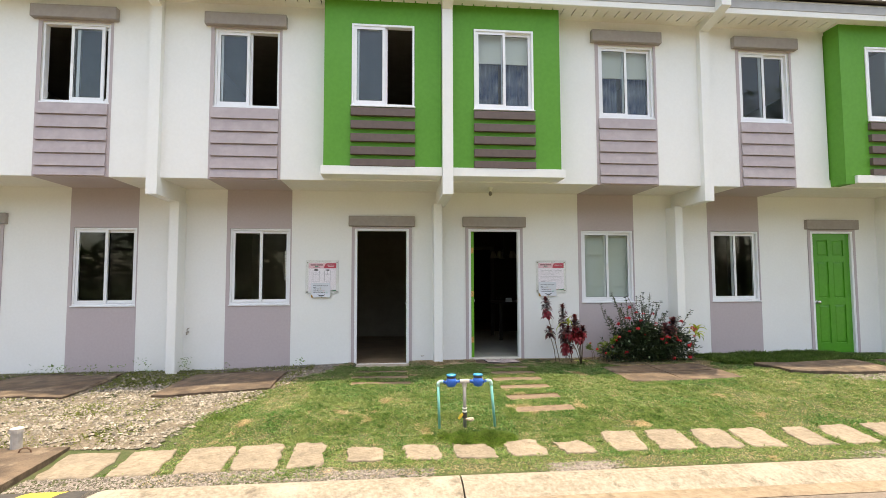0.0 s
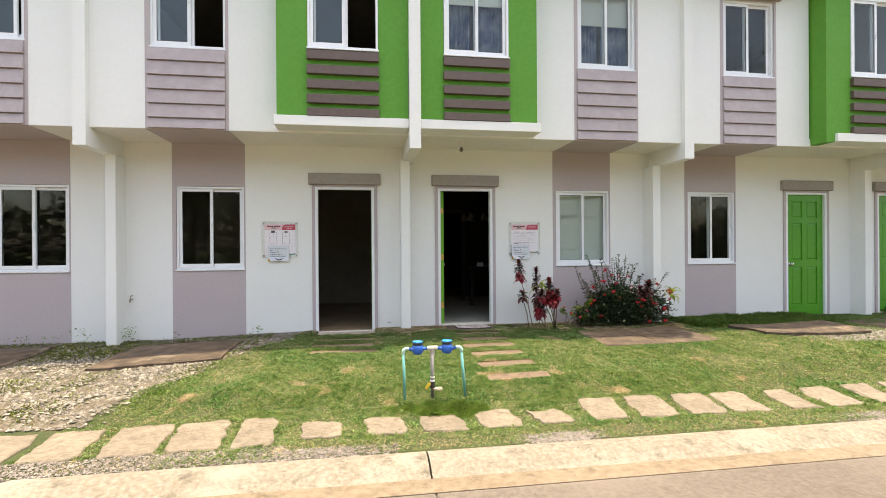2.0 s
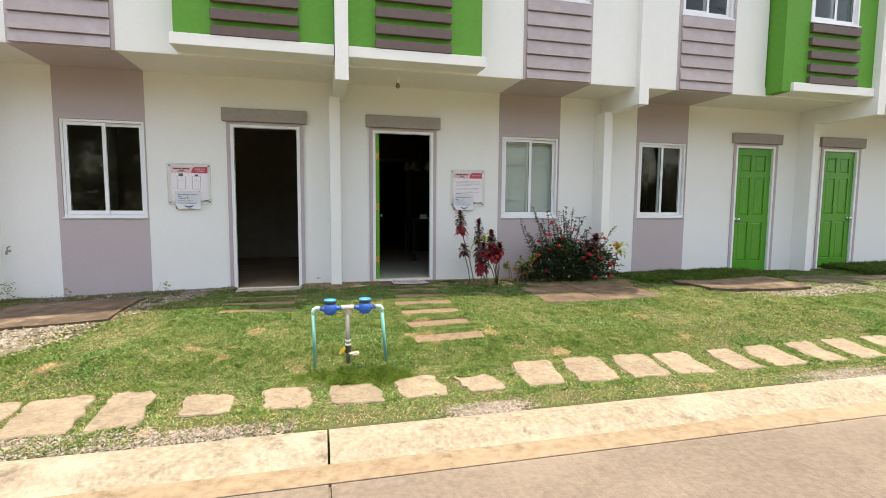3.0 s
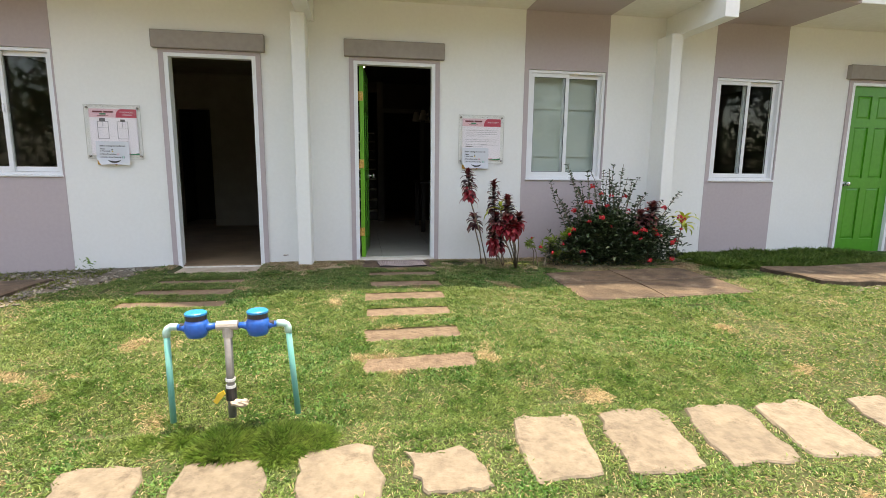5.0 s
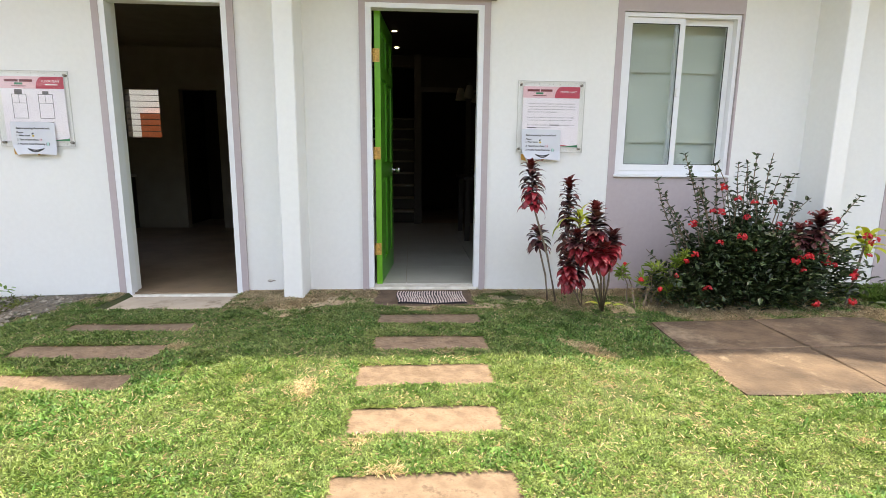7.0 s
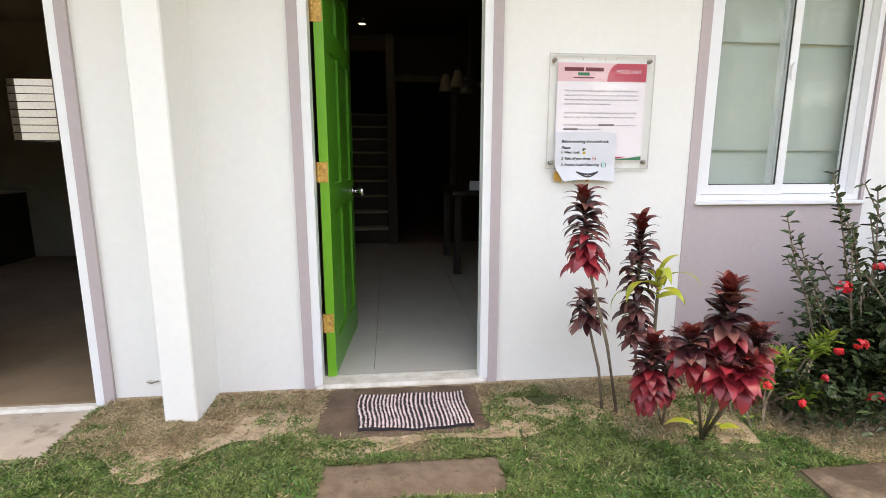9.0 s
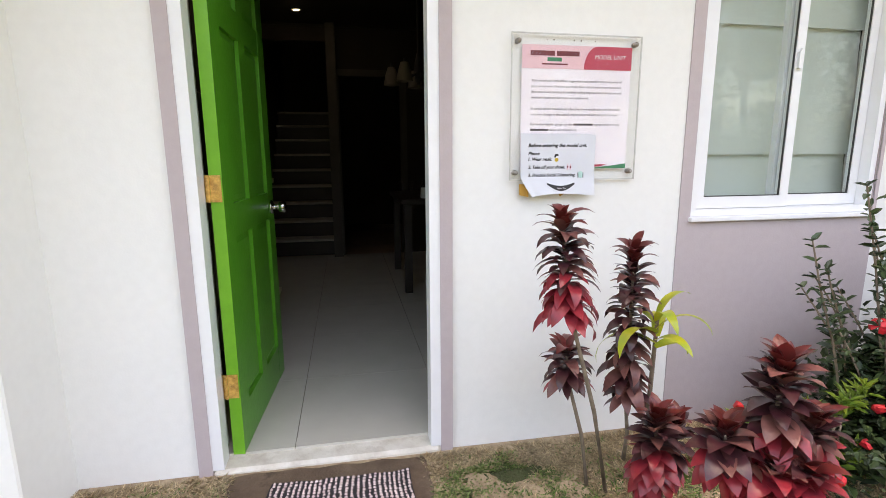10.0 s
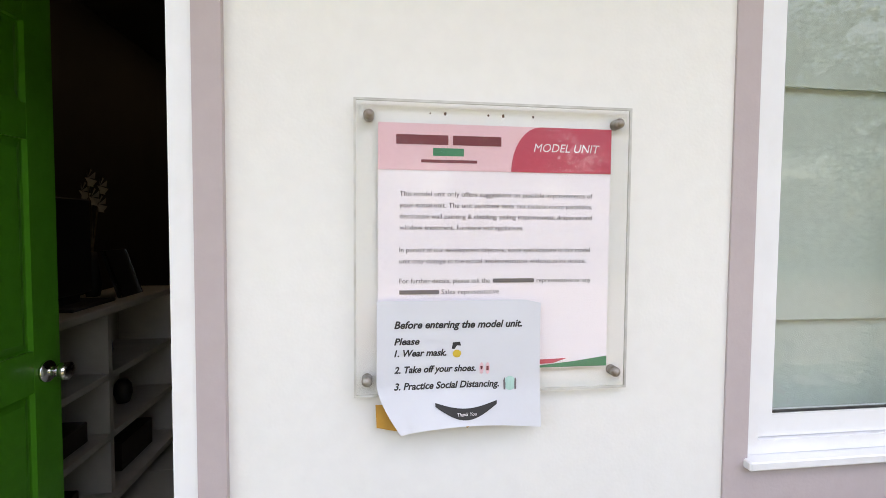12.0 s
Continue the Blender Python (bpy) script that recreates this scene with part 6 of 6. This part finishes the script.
# ---- lawn ----
def blades(name, count, where, length, width, material, label, lean=0.9):
    """One mesh of grass blades; where(x, y) gives the share of blades kept and their length there."""
    r = np.random.default_rng(abs(len(name)) + count)
    xy, hs = [], []
    while len(xy) < count:
        x, y = where["x"][0] + (where["x"][1] - where["x"][0]) * r.random(), where["y"][0] + (where["y"][1] - where["y"][0]) * r.random()
        keep, h = where["f"](x, y)
        if r.random() < keep:
            xy.append((x, y, ground_z(x, y) - 0.002))
            hs.append(h)
    b = np.array(xy)
    n = count
    an = r.uniform(0, 2 * np.pi, n)
    L = length * np.array(hs) * r.uniform(0.5, 1.35, n)
    le = np.clip(r.normal(lean, 0.35, n), 0.05, 1.45)
    d = np.stack([np.cos(an) * np.sin(le), np.sin(an) * np.sin(le), np.cos(le)], 1)
    w = width * r.uniform(0.6, 1.3, n)
    s = np.stack([-np.sin(an), np.cos(an), np.zeros(n)], 1) * w[:, None] / 2
    tip = b + d * L[:, None]
    tip[:, 2] -= 0.15 * L
    mid = b + d * L[:, None] * 0.45 + np.array([0, 0, 1]) * (0.12 * L)[:, None]
    v = np.stack([b, mid + s, tip, mid - s], 1).reshape(-1, 3)
    i = 4 * np.arange(n)[:, None]
    f = np.concatenate([i + np.array([[0, 1, 2]]), i + np.array([[0, 2, 3]])], 1).reshape(-1, 3)
    me = bpy.data.meshes.new(name)
    me.vertices.add(len(v))
    me.vertices.foreach_set("co", v.ravel())
    me.loops.add(f.size)
    me.loops.foreach_set("vertex_index", f.ravel().astype(np.int32))
    me.polygons.add(len(f))
    me.polygons.foreach_set("loop_start", np.arange(0, f.size, 3, dtype=np.int32))
    me.update(calc_edges=True)
    me.materials.append(material)
    return tagged(new(name, me), label, "grass", kind="stuff")


def patchy(x, y, k=1.0, o=0.0):
    return noise.noise(Vector((x * k + o, y * k - o, o)))


def dry_share(x, y):
    """How far the turf has died back: broad patches, more of it under the overhang and along the wall."""
    v = 0.9 * patchy(x, y, 2.6, 11) + 0.45 * patchy(x, y, 7, 3) - 0.60
    if 7.0 < y and 0.3 < x < 4.6:
        v += 0.27
    for gx, gy, gr in ((1.02, 7.28, 0.24), (2.18, 7.42, 0.32), (3.0, 7.14, 0.18), (2.1, 7.15, 0.26), (2.5, 7.1, 0.2), (0.6, 7.2, 0.2)):
        if (x - gx) ** 2 + (y - gy) ** 2 < gr * gr:
            v -= 0.75
    if y > 7.62 or (abs(x - 0.71) < 0.22 and y > 7.35):
        v += 0.6
    if 2.3 < x < 3.3 and y > 7.15:
        v += 0.25
    if 2.85 < x < 4.7 and 7.05 < y < 7.5:
        v += 0.3
    for gx, gy, gr in ((2.2, 5.0, 0.34), (1.95, 5.12, 0.2), (0.35, 4.95, 0.2), (-0.1, 5.55, 0.3), (0.15, 6.2, 0.14), (2.6, 5.9, 0.16), (0.95, 6.15, 0.12), (3.2, 5.3, 0.25)):
        v += 0.19 * math.exp(-((x - gx) ** 2 + (y - gy) ** 2) / (gr * gr))
    return max(0.0, min(1.0, 0.5 + 3.0 * v))


def lawn(x, y):
    if in_flat(x, y, -0.02) or (x < gravel_edge(y) + 0.04 * math.sin(9 * y) and y > 4.66) or (x < -1.2 and y < 4.15):
        return 0.0, 1
    if y > 7.82 or y < 3.93:
        return 0.0, 1
    k = 1.1 + 0.5 * patchy(x, y, 1.6) + 0.5 * patchy(x, y, 5, 3)
    k *= 1 - 0.85 * dry_share(x, y)
    if y < 4.13:
        k -= 0.5 if x > 0.2 else 0.75
    h = 0.95 + 0.6 * patchy(x, y, 2.2, 7) + 0.45 * patchy(x, y, 6, 1) + 0.6 * patchy(x, y, 15, 2)
    return max(0.6 if y > 4.13 else 0.03, min(1, k)) * (1 - 0.7 * dry_share(x, y)), max(0.5, h)


def tufts(x, y):
    if in_flat(x, y, -0.02):
        return 0.0, 1
    best = 0.0
    for cx, cy, r, h in ((0.68, 4.63, 0.17, 1.25), (0.90, 4.63, 0.17, 1.2), (0.50, 4.70, 0.07, 0.9), (1.04, 4.64, 0.12, 0.9), (0.34, 4.70, 0.10, 0.5), (0.78, 4.52, 0.10, 0.7), (-1.6, 5.2, 0.1, 0.6)):
        g = h * max(0, 1 - ((x - cx) ** 2 + (y - cy) ** 2) / (r * r))
        best = max(best, g)
    if 4.75 < x < 7.0 and y > 6.98:
        best = max(best, 0.8 + 0.5 * patchy(x, y, 3))
    if 8.9 < x < 11.5 and y > 7.0:
        best = max(best, 1.2)
    return (min(1, best), max(0.3, best)) if best > 0.05 else (0.0, 1)


def dryness(x, y):
    if in_flat(x, y, -0.02) or x < gravel_edge(y) or y < 3.95 or y > 7.84:
        return 0.0, 1
    return max(0.035, dry_share(x, y)), 0.9


blades("lawn", 400000, {"x": (-2.1, 9.0), "y": (3.92, 7.8), "f": lawn}, 0.025, 0.0048, GRASS, "short green creeping lawn grass with pale patches", 0.95)
blades("lawn_near", 620000, {"x": (-0.9, 3.4), "y": (4.6, 7.8), "f": lawn}, 0.019, 0.0036, GRASS, "short green creeping lawn grass along the path", 0.95)


def creeping(x, y):
    """Darker broad-leaved weed in patches of the turf."""
    if in_flat(x, y, -0.01) or x < gravel_edge(y) + 0.1 or not 4.15 < y < 7.3:
        return 0.0, 1
    v = patchy(x, y, 1.4, 21) + 0.6 * patchy(x, y, 4.5, 8) - 0.12 - dry_share(x, y)
    for gx, gy, gr in ((0.85, 5.35, 0.35), (0.55, 5.75, 0.3), (1.05, 4.85, 0.25), (-0.6, 6.4, 0.5), (1.1, 6.9, 0.25)):
        v += 0.45 * math.exp(-((x - gx) ** 2 + (y - gy) ** 2) / (gr * gr))
    return max(0.0, min(1.0, 2.5 * v)), 1.0 + 0.8 * patchy(x, y, 12, 4)


blades("creeping_weed", 70000, {"x": (-1.9, 6.5), "y": (4.15, 7.3), "f": creeping}, 0.022, 0.0085, WEED_LEAF, "dark broad-leaved creeping weed in the turf", 0.8)
blades("dry_grass", 190000, {"x": (-1.8, 6.0), "y": (3.95, 7.84), "f": dryness}, 0.03, 0.0028, GRASS_DRY, "straw-coloured dry grass in patches", 1.15)
blades("tuft_grass", 26000, {"x": (0.2, 1.2), "y": (4.4, 4.85), "f": tufts}, 0.072, 0.0026, GRASS_DARK, "fine tangled grass mound round the meter pipes", 0.85)
blades("tall_grass", 50000, {"x": (-1.8, 11.5), "y": (4.86, 7.84), "f": tufts}, 0.11, 0.0034, GRASS_DARK, "taller lush grass tufts by the pipes and the wall", 0.8)

def gravel_weeds(x, y):
    if in_flat(x, y) or x > gravel_edge(y) or y < 4.75:
        return 0.0, 1
    k = 0.05 + 1.3 * max(0, patchy(x, y, 1.8, 5)) + (0.35 if y > 7.35 else 0) + (0.9 if -3.65 < x < -2.68 and y > 6.75 else 0)
    return min(1, k), 0.8


blades("gravel_weeds", 20000, {"x": (-6.0, -1.1), "y": (4.75, 7.84), "f": gravel_weeds}, 0.05, 0.007, CROTON_WEED, "thin yellow-green weeds between the stones", 0.9)

# ---- trees across the road ----
rng = random.Random(77)


def tree(at, h, spread):
    tr = thing("roadside_tree", at, "tall dark green tree across the road", "tree", "trees across the road")
    x, y, z = at
    top = Vector((x + rng.uniform(-0.5, 0.5), y, z + h * 0.62))
    part("trunk", tube([(x, y, z - 0.1), (x + 0.1, y, z + h * 0.3), top], [0.2, 0.15, 0.07], 10), BARK, tr, smooth=True)
    places = []
    for k in range(9):
        an = k * 2.4
        c = Vector((x + spread * 0.55 * math.cos(an) * rng.uniform(0.3, 1), y + spread * 0.55 * math.sin(an) * rng.uniform(0.3, 1), z + h * rng.uniform(0.42, 0.9)))
        part("limb", tube([(x, y, z + h * rng.uniform(0.25, 0.5)), c.lerp(top, 0.4), c], [0.08, 0.05, 0.02], 6), BARK, tr)
        for j in range(260):
            d = Vector((rng.gauss(0, 1), rng.gauss(0, 1), rng.gauss(0, 0.7)))
            places.append((c + d * spread * 0.26, Vector((rng.uniform(-1, 1), rng.uniform(-1, 1), rng.uniform(-0.6, 0.6))), rng.uniform(0.6, 1.5)))
    small_leaves("crown", places, 0.34, 0.2, TREE_LEAF, tr)


for x, y, h, s in ((-9, -13, 7.5, 3.2), (-5, -15, 8.5, 3.4), (-1.5, -13, 6.5, 3.0), (2.5, -16, 9, 3.6), (6, -13, 7.5, 3.2), (9.5, -14, 9.5, 3.6), (13, -12, 8, 3.4), (17, -13, 10.5, 3.6), (20.5, -12, 12, 4.0), (25, -13, 13, 4.2), (-13, -15, 9, 3.6)):
    tree((x, y, -0.3), h, s)
# Unseen hedge, added and raised so the lower panes reflect something dark.
places = []
for k in range(13000):
    x = rng.uniform(-26, 30)
    h = 3.9 + 0.8 * math.sin(x * 0.9) + 0.6 * math.sin(x * 2.3)
    places.append((Vector((x, rng.uniform(-10.6, -9.2), -0.3 + h * rng.random() ** 0.8)), Vector((rng.uniform(-1, 1), rng.uniform(-1, 1), rng.uniform(-0.5, 0.9))), rng.uniform(0.7, 1.6)))
hedge = thing("hedge", (2, -10, -0.3), "unseen hedge added across the road for dark reflections", "hedge")
small_leaves("hedge_leaves", places, 0.3, 0.17, TREE_LEAF, hedge)
